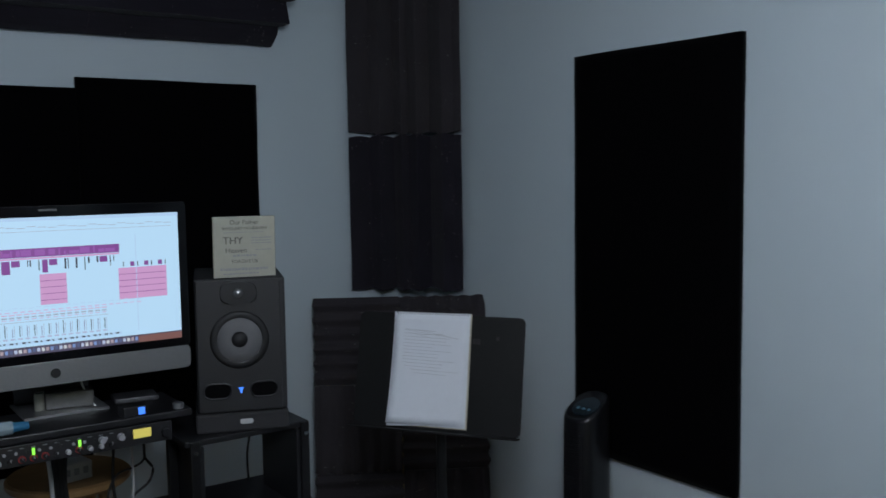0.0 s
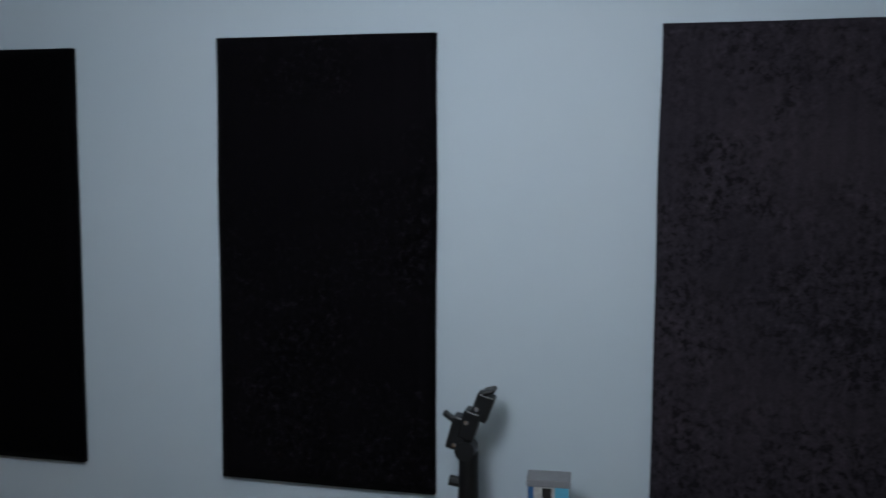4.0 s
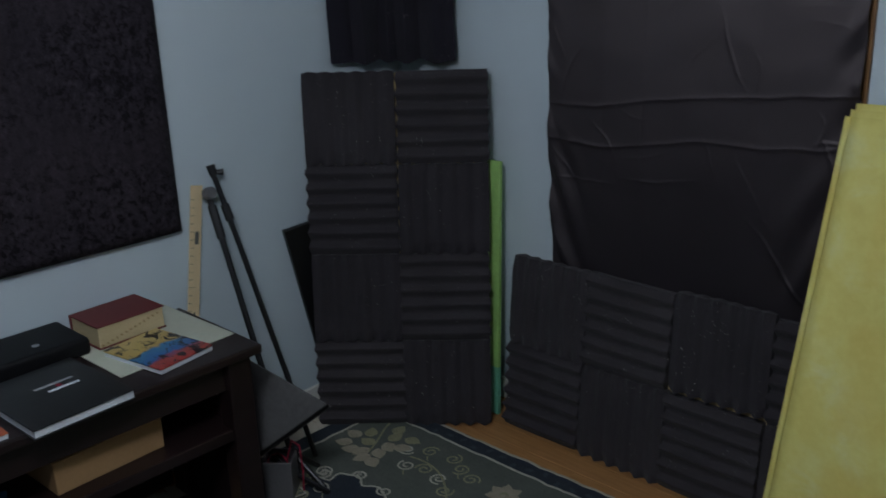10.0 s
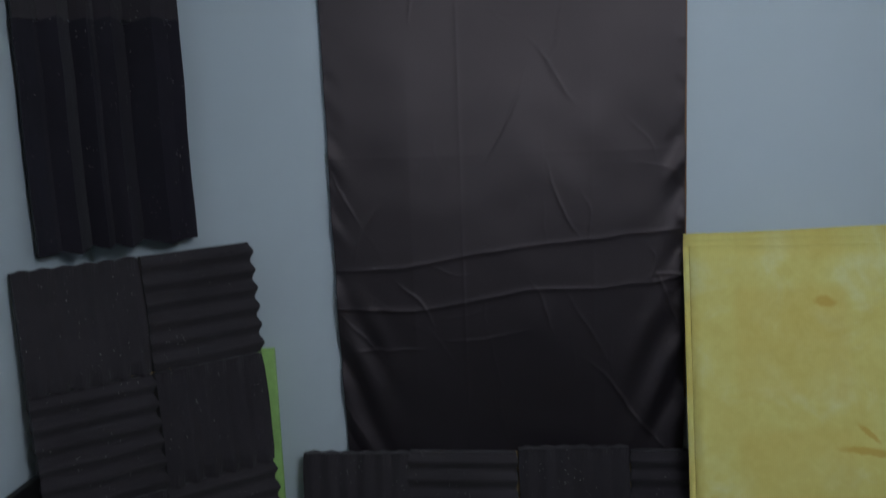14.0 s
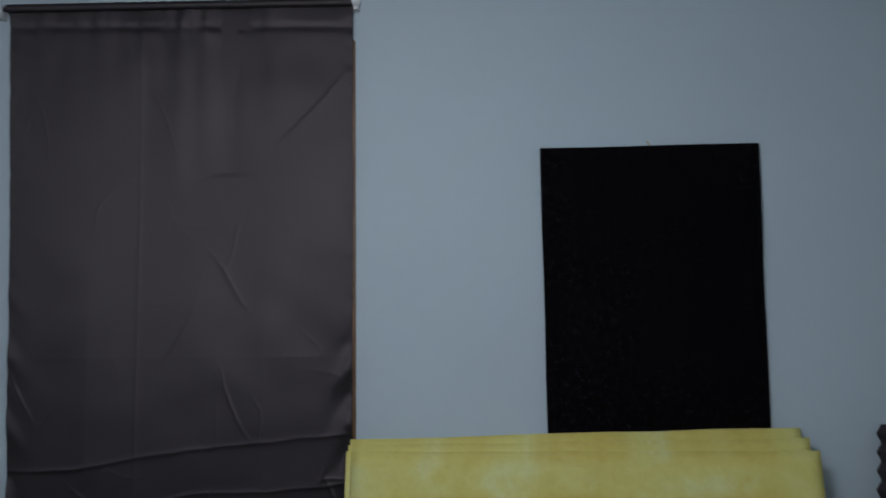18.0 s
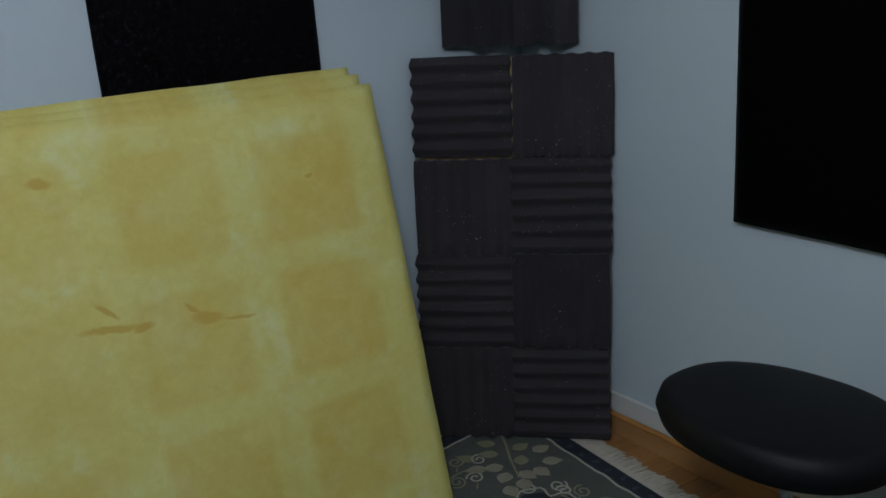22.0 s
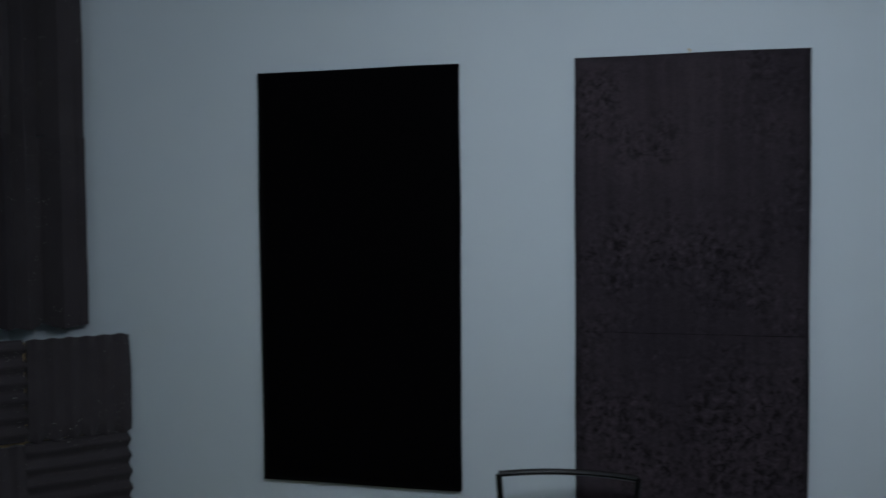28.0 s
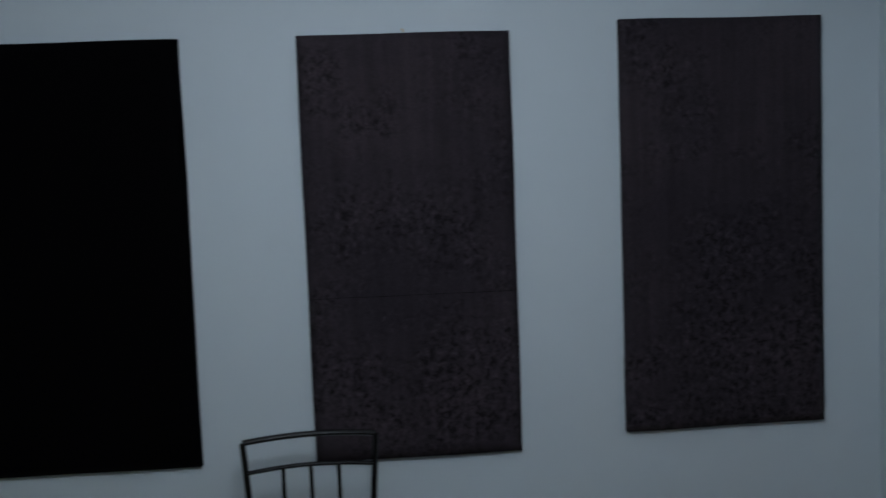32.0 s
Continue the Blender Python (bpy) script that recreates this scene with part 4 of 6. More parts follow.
def cover_art():
    m, nt, b = material("painted_cover")
    tex = nt.nodes.new("ShaderNodeTexCoord")
    warp = node(nt, "ShaderNodeTexNoise", Scale=22.0, Detail=3.0)
    nt.links.new(tex.outputs["Object"], warp.inputs["Vector"])
    add = nt.nodes.new("ShaderNodeVectorMath")
    add.operation = "MULTIPLY_ADD"
    add.inputs[1].default_value = (0.07, 0.09, 0)
    nt.links.new(warp.outputs["Color"], add.inputs[0])
    nt.links.new(tex.outputs["Object"], add.inputs[2])
    sep = nt.nodes.new("ShaderNodeSeparateXYZ")
    nt.links.new(add.outputs[0], sep.inputs[0])
    scale = nt.nodes.new("ShaderNodeMath")
    scale.operation = "MULTIPLY"
    scale.inputs[1].default_value = 3.9
    nt.links.new(sep.outputs[1], scale.inputs[0])
    col = ramp(nt, scale.outputs[0], [(0.10, (0.42, 0.04, 0.03)), (0.34, (0.38, 0.06, 0.05)), (0.42, (0.03, 0.12, 0.35)), (0.66, (0.04, 0.20, 0.36)), (0.72, (0.48, 0.33, 0.10)), (1.0, (0.52, 0.40, 0.16))])
    dark = ramp(nt, noise_out(nt, add.outputs[0], 26, 3, 0.5, 1.5), [(0.40, (1, 1, 1)), (0.46, (0, 0, 0))])
    col = mixed(nt, dark, col, (0.012, 0.010, 0.014))
    nt.links.new(col, b.inputs["Base Color"])
    b.inputs["Roughness"].default_value = 0.35
    return m


ART = cover_art()
part("cover", box(0, 0, h - 0.003, w, d, h, 0.001), ART, ob, "glossy red, blue and yellow cover")
ob, w, d, h = slab("orange_booklet", ((0.50, 3.42), (0.50, 3.59), (0.30, 3.42)), TZ, 0.598, PAPER, "thin booklet with a red-orange cover on the side table", "book")
part("page_block", box(0.002, 0.002, 0, w - 0.002, d - 0.002, h - 0.002), PAPER, ob)
part("cover", box(0, 0, h - 0.002, w, d, h, 0.0008), surface("orange_card", (0.42, 0.10, 0.04), 0.5), ob)
ob = thing("cardboard_box", pose(0.24, 3.835, 0.350, 0, 0, 3), "plain brown cardboard box on the table shelf", "box")
part("carton", box(-0.13, -0.150, 0, 0.185, 0.155, 0.086, 0.003), CARTON, ob)
part("lid", box(-0.133, -0.153, 0.086, 0.188, 0.158, 0.093, 0.002), CARTON, ob, "cardboard lid")
ob = thing("blue_pamphlet", pose(0.36, 3.52, 0.350, 0, 0, -15), "blue and green printed pamphlets on the table shelf", "paper")
part("pamphlet", box(-0.06, -0.08, 0, 0.06, 0.08, 0.012, 0.001), surface("blue_print", (0.04, 0.14, 0.26), 0.5, vary=0.8, big=26), ob)
ob = thing("crumpled_bag", pose(0.36, 4.05, 0.0) @ Matrix.Diagonal((0.6, 0.6, 0.7, 1)), "crumpled brown paper bag under the table", "bag")
bm = bmesh.new()
bmesh.ops.create_icosphere(bm, subdivisions=3, radius=0.11)
for v in bm.verts:
    v.co *= 1 + 0.35 * wobble(v.co.x, v.co.y, v.co.z, 12)
    v.co.z = max(v.co.z * 0.8 + 0.085, 0.0)
part("bag", bm, CARTON, ob)

# fluid head and small carton standing on the table
head_stand = thing("tripod_head", pose(0.165, 3.277, TZ), "black camera tripod head with clamps and knobs on a short post", "tripod")
part("foot", lathe([(0.001, 0), (0.07, 0), (0.07, 0.012), (0.03, 0.022), (0.001, 0.022)], 24), HEAD_BLACK, head_stand)
part("post", tube([(0, 0, 0.02), (0, 0, 0.25)], 0.014, 14), HEAD_BLACK, head_stand)
part("collar", tube([(0, -0.002, 0.24), (0, -0.002, 0.365)], [0.027, 0.025], 16), HEAD_BLACK, head_stand)
part("base_knob", tube([(0, -0.02, 0.285), (0, -0.052, 0.29)], 0.014, 12), HEAD_BLACK, head_stand)
def bar(name, y0, z0, y1, z1, width, deep, mat, label=""):
    """A rounded block between two points of the yz plane."""
    d = Vector((0, y1 - y0, z1 - z0))
    return part(name, box(-deep / 2, -width / 2, 0, deep / 2, width / 2, d.length, 0.005), mat, head_stand, label, at=pose(0, y0, z0, -math.degrees(math.atan2(d.y, d.z))))


bar("lower_arm", -0.038, 0.375, -0.015, 0.460, 0.048, 0.045, HEAD_BLACK)
bar("middle_joint", -0.010, 0.405, 0.012, 0.478, 0.044, 0.050, HEAD_BLACK)
bar("clamp", 0.022, 0.455, 0.046, 0.522, 0.046, 0.042, HEAD_BLACK)
bar("quick_plate", 0.034, 0.526, 0.066, 0.534, 0.012, 0.05, HEAD_BLACK)
bar("lever", -0.030, 0.440, -0.068, 0.468, 0.016, 0.016, HEAD_BLACK, "stubby pan handle")
part("ball_joint", tube([(-0.028, -0.008, 0.375), (0.028, -0.008, 0.375)], 0.026, 18), HEAD_BLACK, head_stand)
for y, z in ((-0.004, 0.45), (0.022, 0.487), (-0.036, 0.39)):
    part("screw", tube([(0.020, y, z), (0.0275, y, z)], 0.006, 12), CHROME, head_stand, "bright steel screw")
ob = thing("small_carton", pose(0.19, 3.484, TZ, 0, 0, 4), "small upright printed carton with a grey lid", "box")
part("carton", box(-0.035, -0.052, 0, 0.035, 0.052, 0.318, 0.002), surface("pale_print", (0.45, 0.44, 0.42), 0.5, vary=0.25, big=30), ob)
part("lid", box(-0.037, -0.054, 0.312, 0.037, 0.054, 0.331, 0.002), surface("grey_card", (0.20, 0.20, 0.21), 0.5), ob, "grey cap")
for y0, y1, z0, z1, c in ((-0.050, -0.036, 0.18, 0.315, (0.03, 0.12, 0.28)), (0.016, 0.050, 0.22, 0.315, (0.10, 0.40, 0.55)), (0.022, 0.046, 0.28, 0.305, (0.6, 0.55, 0.08)), (-0.015, 0.008, 0.23, 0.31, (0.015, 0.012, 0.012))):
    part("printed_patch", box(0.0352, y0, z0, 0.0358 + (y1 - y0) * 0.01, y1, z1), surface("print_patch", c, 0.45, vary=0.1, bumps=0), ob, "coloured printed patch")

# yardstick, folded microphone stand, folded music desk and cable bin at the end of the table
ob = thing("yardstick", frame_of((0.026, 4.397, 0.934), (0.026, 4.4375, 0.9267), (0.052, 4.228, 0.0)) @ Matrix(((0, 1, 0, 0), (0, 0, 1, -0.945), (1, 0, 0, 0), (0, 0, 0, 1))), "plain wooden yardstick with printed marks leaning on the wall", "ruler")
part("stick", box(0, 0, 0, 0.005, 0.041, 0.945, 0.001), MAPLE, ob)
for k in range(36):
    part("inch_mark", box(0.005, 0.0, 0.012 + k * 0.0254, 0.0055, 0.014 if k % 6 else 0.022, 0.0135 + k * 0.0254), DARK_INK, ob)
part("printed_label", box(0.005, 0.018, 0.76, 0.0056, 0.032, 0.80), DARK_INK, ob, "plain bar of print")
part("printed_label", box(0.005, 0.018, 0.45, 0.0056, 0.026, 0.54), DARK_INK, ob, "plain bar of print")

mic = thing("microphone_stand", pose(0, 0, 0), "folded black microphone boom stand leaning on the wall", "microphone stand")
part("boom", tube([(0.052, 4.466, 0.965), (0.234, 4.540, 0.306), (0.312, 4.570, 0.02)], 0.0085, 12), BLACK_METAL, mic)
part("boom_sleeve", tube([(0.0795, 4.477, 0.865), (0.0935, 4.483, 0.815)], 0.014, 12), BLACK_PLASTIC, mic)
part("mast", tube([(0.050, 4.438, 0.918), (0.251, 4.434, 0.394), (0.39, 4.445, 0.03)], 0.0095, 12), BLACK_METAL, mic)
part("mast_sleeve", tube([(0.069, 4.4376, 0.869), (0.107, 4.4369, 0.769)], 0.0135, 12), BLACK_PLASTIC, mic)
part("clutch", lathe([(0.001, -0.014), (0.019, -0.014), (0.021, 0), (0.019, 0.014), (0.001, 0.014)], 18), surface("grey_clutch", (0.12, 0.12, 0.125), 0.5), mic, "grey plastic clutch disc", at=pose(0.060, 4.440, 0.905, 0, 70, 10))
part("boom_end", tube([(0.054, 4.467, 0.955), (0.046, 4.463, 0.988)], [0.012, 0.014], 12), BLACK_PLASTIC, mic)
part("thumb_screw", tube([(0.05, 4.466, 0.966), (0.06, 4.496, 0.962)], [0.006, 0.011], 10), BLACK_PLASTIC, mic)
for dx, dy in ((0.0, 0.10), (0.12, 0.03), (0.07, -0.09)):
    part("leg", tube([(0.36, 4.443, 0.11), (0.36 + dx, 4.443 + dy, 0.016)], 0.008, 10), BLACK_METAL, mic)

low_stand = thing("folded_music_stand", pose(0, 0, 0), "black sheet-metal music stand folded low beside the table", "music stand")
bm = bmesh.new()
quad = [Vector(p) for p in ((0.275, 4.368, 0.435), (0.599, 4.420, 0.365), (0.375, 4.290, 0.158), (0.051, 4.238, 0.228))]
drop = Vector((0.004, 0.010, -0.006))
for ring in (quad, [p + drop for p in quad]):
    bm.faces.new([bm.verts.new(p) for p in ring])
bm.verts.ensure_lookup_table()
for k in range(4):
    bm.faces.new((bm.verts[k], bm.verts[(k + 1) % 4], bm.verts[4 + (k + 1) % 4], bm.verts[4 + k]))
part("desk", bm, surface("worn_grey_metal", (0.115, 0.110, 0.110), 0.5, metal=0.1, vary=0.25, big=7), low_stand)
part("lip", tube([tuple(quad[1]), tuple(quad[2])], 0.006, 6), STAND_GREY, low_stand)
part("tube", tube([(0.33, 4.36, 0.27), (0.345, 4.40, 0.03)], 0.011, 10), BLACK_METAL, low_stand)
for dx, dy in ((0.17, 0.06), (-0.13, 0.07), (0.0, -0.06)):
    part("leg", tube([(0.345, 4.40, 0.08), (0.345 + dx, 4.40 + dy, 0.022)], 0.008, 8), BLACK_METAL, low_stand)

cable_bin = thing("cable_bin", pose(0.395, 4.372, 0.014, 0, 0, 40) @ Matrix.Diagonal((0.46, 0.5, 0.85, 1)), "smoky plastic bin full of red and black cables", "bin")
bm = box(-0.10, -0.085, 0, 0.10, 0.085, 0.15, 0.008)
bmesh.ops.delete(bm, geom=[f for f in bm.faces if f.calc_center_median().z > 0.1495], context="FACES")
part("bin_wall", bm, CLEAR_BIN, cable_bin)
part("rim", box(-0.106, -0.091, 0.142, 0.106, -0.081, 0.152, 0.002), CLEAR_BIN, cable_bin)
part("rim", box(-0.106, 0.081, 0.142, 0.106, 0.091, 0.152, 0.002), CLEAR_BIN, cable_bin)
rng = random.Random(5)
for k in range(7):
    pts = [(0.075 * math.cos(a * 1.3 + k), 0.06 * math.sin(a * 1.7 + k * 2), 0.05 + 0.025 * k * 0.5 + 0.03 * math.sin(a + k)) for a in [0.5 * i for i in range(14)]]
    part("cable", tube(pts, 0.0045, 6), RED_CABLE if k == 5 else RUBBER, cable_bin, "loose red cable" if k == 5 else "loose black cable")
part("cable", tube([(0.05, 0.0, 0.13), (0.10, -0.02, 0.22), (0.15, -0.02, 0.20), (0.16, -0.02, 0.10), (0.155, -0.03, 0.02)], 0.006, 8), RED_CABLE, cable_bin, "loose red cable")

# ---------------------------------------------------------------- tower fan and music stand
fan = thing("tower_fan", pose(0.160, 1.646, 0.0, 0, 0, 6), "glossy black plastic tower fan with a slanted control top", "fan")
FAN_BLACK = surface("glossy_black_fan", (0.0085, 0.0088, 0.011), 0.28, vary=0.2, fine=180, bumps=0.03)


def fan_ring(shrink, top, n=36):
    """One ring of the housing; top runs from 0 at the foot to 1 on the slanted crown, the front is towards x."""
    out = []
    for k in range(n):
        a = 2 * math.pi * k / n
        rx, ry = (0.070 - 0.006 * top) * shrink, (0.066 - 0.008 * top) * shrink
        x, y = rx * math.copysign(abs(math.cos(a)) ** 0.75, math.cos(a)), ry * math.copysign(abs(math.sin(a)) ** 0.75, math.sin(a))
        out.append((x, y, 0.05 + top * (0.925 - 0.52 * x * top ** 6)))
    return out


bm = bmesh.new()
rows = [[bm.verts.new(p) for p in fan_ring(s_, t_)] for s_, t_ in [(1.0, k / 12 * 0.985) for k in range(13)] + [(0.985, 0.992), (0.95, 0.998), (0.90, 1.0), (0.84, 0.999), (0.80, 0.994)]]
for a, b in zip(rows, rows[1:]):
    for k in range(36):
        bm.faces.new((a[k], a[(k + 1) % 36], b[(k + 1) % 36], b[k]))
bm.faces.new(rows[0][::-1])
bm.faces.new(rows[-1])
part("housing", bm, FAN_BLACK, fan, smooth=True)
part("base", lathe([(0.001, 0), (0.145, 0), (0.145, 0.012), (0.12, 0.03), (0.07, 0.055), (0.001, 0.055)]), BLACK_PLASTIC, fan, smooth=True)
for k in range(62):
    part("grille_slat", box(0.0, -0.024, 0, 0.006, 0.024, 0.005, 0.001, 1), FAN_BLACK, fan, at=pose(0.0655 - 0.0045 * k / 62, 0, 0.16 + k * 0.0118))
for y in (-0.028, 0.028):
    part("grille_rail", tube([(0.0675, y, 0.15), (0.0628, y, 0.90)], 0.0035, 8), FAN_BLACK, fan)
slope = math.degrees(math.atan(0.52))
part("control_panel", lathe([(0.001, 0.0), (0.040, 0.0), (0.042, 0.003), (0.001, 0.004)], 28), surface("blue_black_controls", (0.012, 0.022, 0.030), 0.15, bumps=0), fan, "glossy control panel with a blue tint", at=pose(0, 0, 0.968, 0, slope, 0))
for y in (-0.020, 0.0, 0.020):
    part("button", disc(0.005, 0.0015, 14), surface("pale_blue_button", (0.10, 0.20, 0.26), 0.3, bumps=0), fan, "pale blue button", at=pose(0, 0, 0.968, 0, slope, 0) @ pose(0.012, y, 0.0036))

stand = thing("music_stand", pose(0, 0, 0), "black metal music stand holding a spiral notebook", "music stand")
P = frame_of((0.744, 1.357, 1.277), (0.473, 1.745, 1.275), (0.799, 1.394, 0.972))
plate_w, plate_h = 0.473, 0.312
part("desk", prism(rounded(plate_w, plate_h, 0.016, 5, 0, -plate_h), 0.0025, 0.0006), STAND_GREY, stand, at=P)
part("lip", box(0.0, -plate_h - 0.003, 0.0, plate_w, -plate_h + 0.001, 0.042, 0.001), STAND_GREY, stand, at=P)
part("hinge", box(plate_w / 2 - 0.03, -0.20, -0.03, plate_w / 2 + 0.03, -0.14, 0.0, 0.004), BLACK_METAL, stand, at=P)
base = P @ Vector((plate_w / 2, -0.17, -0.02))
part("upper_tube", tube([tuple(base), (base.x - 0.01, base.y - 0.012, 0.60)], 0.014, 12), BLACK_METAL, stand)
part("lower_tube", tube([(base.x - 0.01, base.y - 0.012, 0.70), (base.x - 0.01, base.y - 0.012, 0.06)], 0.018, 12), BLACK_METAL, stand)
part("clutch", tube([(base.x - 0.01, base.y - 0.012, 0.68), (base.x - 0.01, base.y - 0.012, 0.74)], 0.019, 14), BLACK_PLASTIC, stand)
for a in (20, 140, 260):
    dx, dy = 0.24 * math.cos(radians(a)), 0.24 * math.sin(radians(a))
    part("leg", tube([(base.x - 0.01, base.y - 0.012, 0.12), (base.x - 0.01 + dx * 0.6, base.y - 0.012 + dy * 0.6, 0.05), (base.x - 0.01 + dx, base.y - 0.012 + dy, 0.009)], 0.0085, 10), BLACK_METAL, stand)
part("scuff", box(0.330, -0.075, 0.0026, 0.352, -0.060, 0.0029), surface("dull_scuff", (0.016, 0.015, 0.014), 0.7, vary=0.5, big=60), stand, "dull scuff on the desk", at=P)
part("scuff", box(0.395, -0.062, 0.0026, 0.404, -0.052, 0.0029), surface("dull_scuff", (0.016, 0.015, 0.014), 0.7, vary=0.5, big=60), stand, "dull scuff on the desk", at=P)
PENCIL = surface("pencil_grey", (0.46, 0.47, 0.50), 0.8, vary=0.1, bumps=0)
book = thing("spiral_notebook", P @ pose(0.108, 0.003, 0.003, 0, 0, 0.4), "white spiral-bound notebook open on the music stand, top-bound", "notebook")
part("back_card", box(0.002, -0.306, 0.0, 0.2175, 0.0, 0.0022, 0.0005), surface("buff_card", (0.50, 0.46, 0.36), 0.8, vary=0.06), book, "buff card back")
part("page_block", box(0.0, -0.303, 0.0022, 0.214, 0.0, 0.005, 0.001), PAPER, book)
part("under_page", sheet(lambda u, v: (-0.008 + 0.10 * u, -0.309 + 0.05 * v + 0.006 * u, 0.0054 + 0.003 * (1 - u) * (1 - v)), 8, 6, (0, 0, -0.0005)), PAPER, book, "page corner slipping out below")
part("top_page", sheet(lambda u, v: (-0.003 + 0.216 * u - 0.004 * (1 - v) ** 2 * (1 - u), -0.300 * (1 - v), 0.0062 + 0.014 * (1 - u) ** 2 * (1 - v) ** 3), 10, 14, (0, 0, -0.0006)), PAPER, book, "curling written page", smooth=True)
for k in range(25):
    part("spiral_ring", tube([(0.006 + k * 0.0084, -0.006, 0.007), (0.006 + k * 0.0084, 0.004, 0.010), (0.006 + k * 0.0084, 0.006, 0.003), (0.006 + k * 0.0084, -0.004, -0.001)], 0.0010, 5), BLACK_METAL, book)
rng = random.Random(3)
for k in range(14):
    wl = rng.uniform(0.10, 0.16) if k not in (0, 5) else 0.09
    part("written_line", box(0.030, -0.048 - k * 0.0088, 0.0070, 0.030 + wl, -0.0470 - k * 0.0088, 0.0073), PENCIL, book, at=pose(0, 0, 0, 0, 0, -1.5))

for x, y, ln, a in ((0.034, -0.046, 0.070, -3), (0.036, -0.050, 0.150, -7), (0.060, -0.047, 0.125, -10), (0.070, -0.062, 0.070, 4), (0.040, -0.055, 0.060, -12)):
    part("pencil_stroke", box(0.0, 0.0, 0.0, ln, 0.0008, 0.0003), PENCIL, book, at=pose(x, y, 0.0073, 0, 0, a))

# ---------------------------------------------------------------- desk, computer, loudspeaker
desk = thing("studio_desk", pose(0, 0, 0), "black studio desk with a raised shelf on metal frames", "desk")
SZ = 1.078
part("riser_shelf", box(1.235, 1.12, SZ - 0.018, 2.50, 1.345, SZ, 0.003), BLACK_PLASTIC, desk)
part("speaker_shelf", box(0.900, 1.02, 0.970, 1.25, 1.325, 0.986, 0.003), BLACK_PLASTIC, desk)
for x, y in ((0.915, 1.32), (0.915, 1.12), (1.225, 1.32), (1.225, 1.15), (2.47, 1.32), (2.47, 1.035)):
    part("upright", box(x - 0.012, y - 0.012, 0.02, x + 0.012, y + 0.012, 0.985, 0.002), BLACK_METAL, desk)
    part("bolt", tube([(x, y + 0.012, 0.955), (x, y + 0.017, 0.955)], 0.006, 8), CHROME, desk, "bright bolt head")
for x, back in ((0.934, 1.10), (1.206, 1.135)):
    part("side_panel", box(x - 0.006, back, 0.35, x + 0.006, 1.325, 0.965, 0.002), BLACK_PLASTIC, desk)
part("worktop", box(0.88, 1.02, 0.73, 2.52, 1.62, 0.755, 0.003), BLACK_PLASTIC, desk)

imac = thing("computer", pose(1.548, 1.295, SZ), "aluminium all-in-one computer showing an audio editing program, lit screen", "computer")
part("stand_foot", sheet(lambda u, v: (-0.045 + 0.10 * (2 * u - 1), -0.25 + 0.172 * v, 0.006), 8, 8, (0, 0, -0.006)), ALUMINIUM, imac)
part("stand_neck", sheet(lambda u, v: (-0.045 * (1 - v) + 0.09 * (2 * u - 1), -0.235 + 0.20 * v, 0.005 + 0.20 * v), 6, 6, (0, -0.008, 0)), ALUMINIUM, imac)
part("back_shell", sheet(lambda u, v: (0.325 * (2 * u - 1), 0.0 - 0.045 * (1 - (2 * u - 1) ** 2) * (1 - (2 * v - 1) ** 2), 0.101 + 0.417 * v), 16, 12, (0, 0.004, 0)), ALUMINIUM, imac, smooth=True)
part("chin", prism(rounded(0.652, 0.056, 0.012, 4, -0.326, 0.099), 0.012, 0.001), ALUMINIUM, imac, "brushed aluminium chin", at=pose(0, 0.018, 0, 90))
part("bezel", prism(rounded(0.652, 0.362, 0.010, 4, -0.326, 0.156), 0.012, 0.001), surface("black_glass", (0.004, 0.004, 0.005), 0.12, vary=0.05, bumps=0), imac, "black glass border", at=pose(0, 0.018, 0, 90))
part("emblem", disc(0.0115, 0.0008, 20), BLACK_PLASTIC, imac, "plain dark round emblem", at=pose(0, 0.019, 0.127, -90))
part("webcam", box(-0.02, 0.0182, 0.506, 0.02, 0.0188, 0.511), surface("webcam_grey", (0.12, 0.12, 0.12), 0.3, bumps=0), imac)


def lit(rgb, k=1.0):
    return glow("screen_colour", rgb, SCREEN_STRENGTH * k)


WHITE_LIT, PALE_LIT, PURPLE_LIT, PINK_LIT, GREY_LIT, DARK_LIT = lit((0.50, 0.76, 1.0)), lit((0.45, 0.66, 0.92)), lit((0.22, 0.06, 0.30)), lit((0.62, 0.34, 0.62)), lit((0.36, 0.44, 0.60)), lit((0.02, 0.022, 0.05))
SX, SZ0, SW, SH = -0.304, 0.177, 0.608, 0.316
screen = part("screen", box(SX, 0.0185, SZ0, SX + SW, 0.0192, SZ0 + SH), WHITE_LIT, imac, "glowing screen")


def on_screen(x0, z0, x1, z1, mat, depth=0.0196):
    """A patch of the picture on the screen; x from its left edge as the viewer sees it, z from the top."""
    return part("screen_patch", box(-SX - x1, 0.0193, SZ0 + SH - z1, -SX - x0, depth, SZ0 + SH - z0), mat, screen)


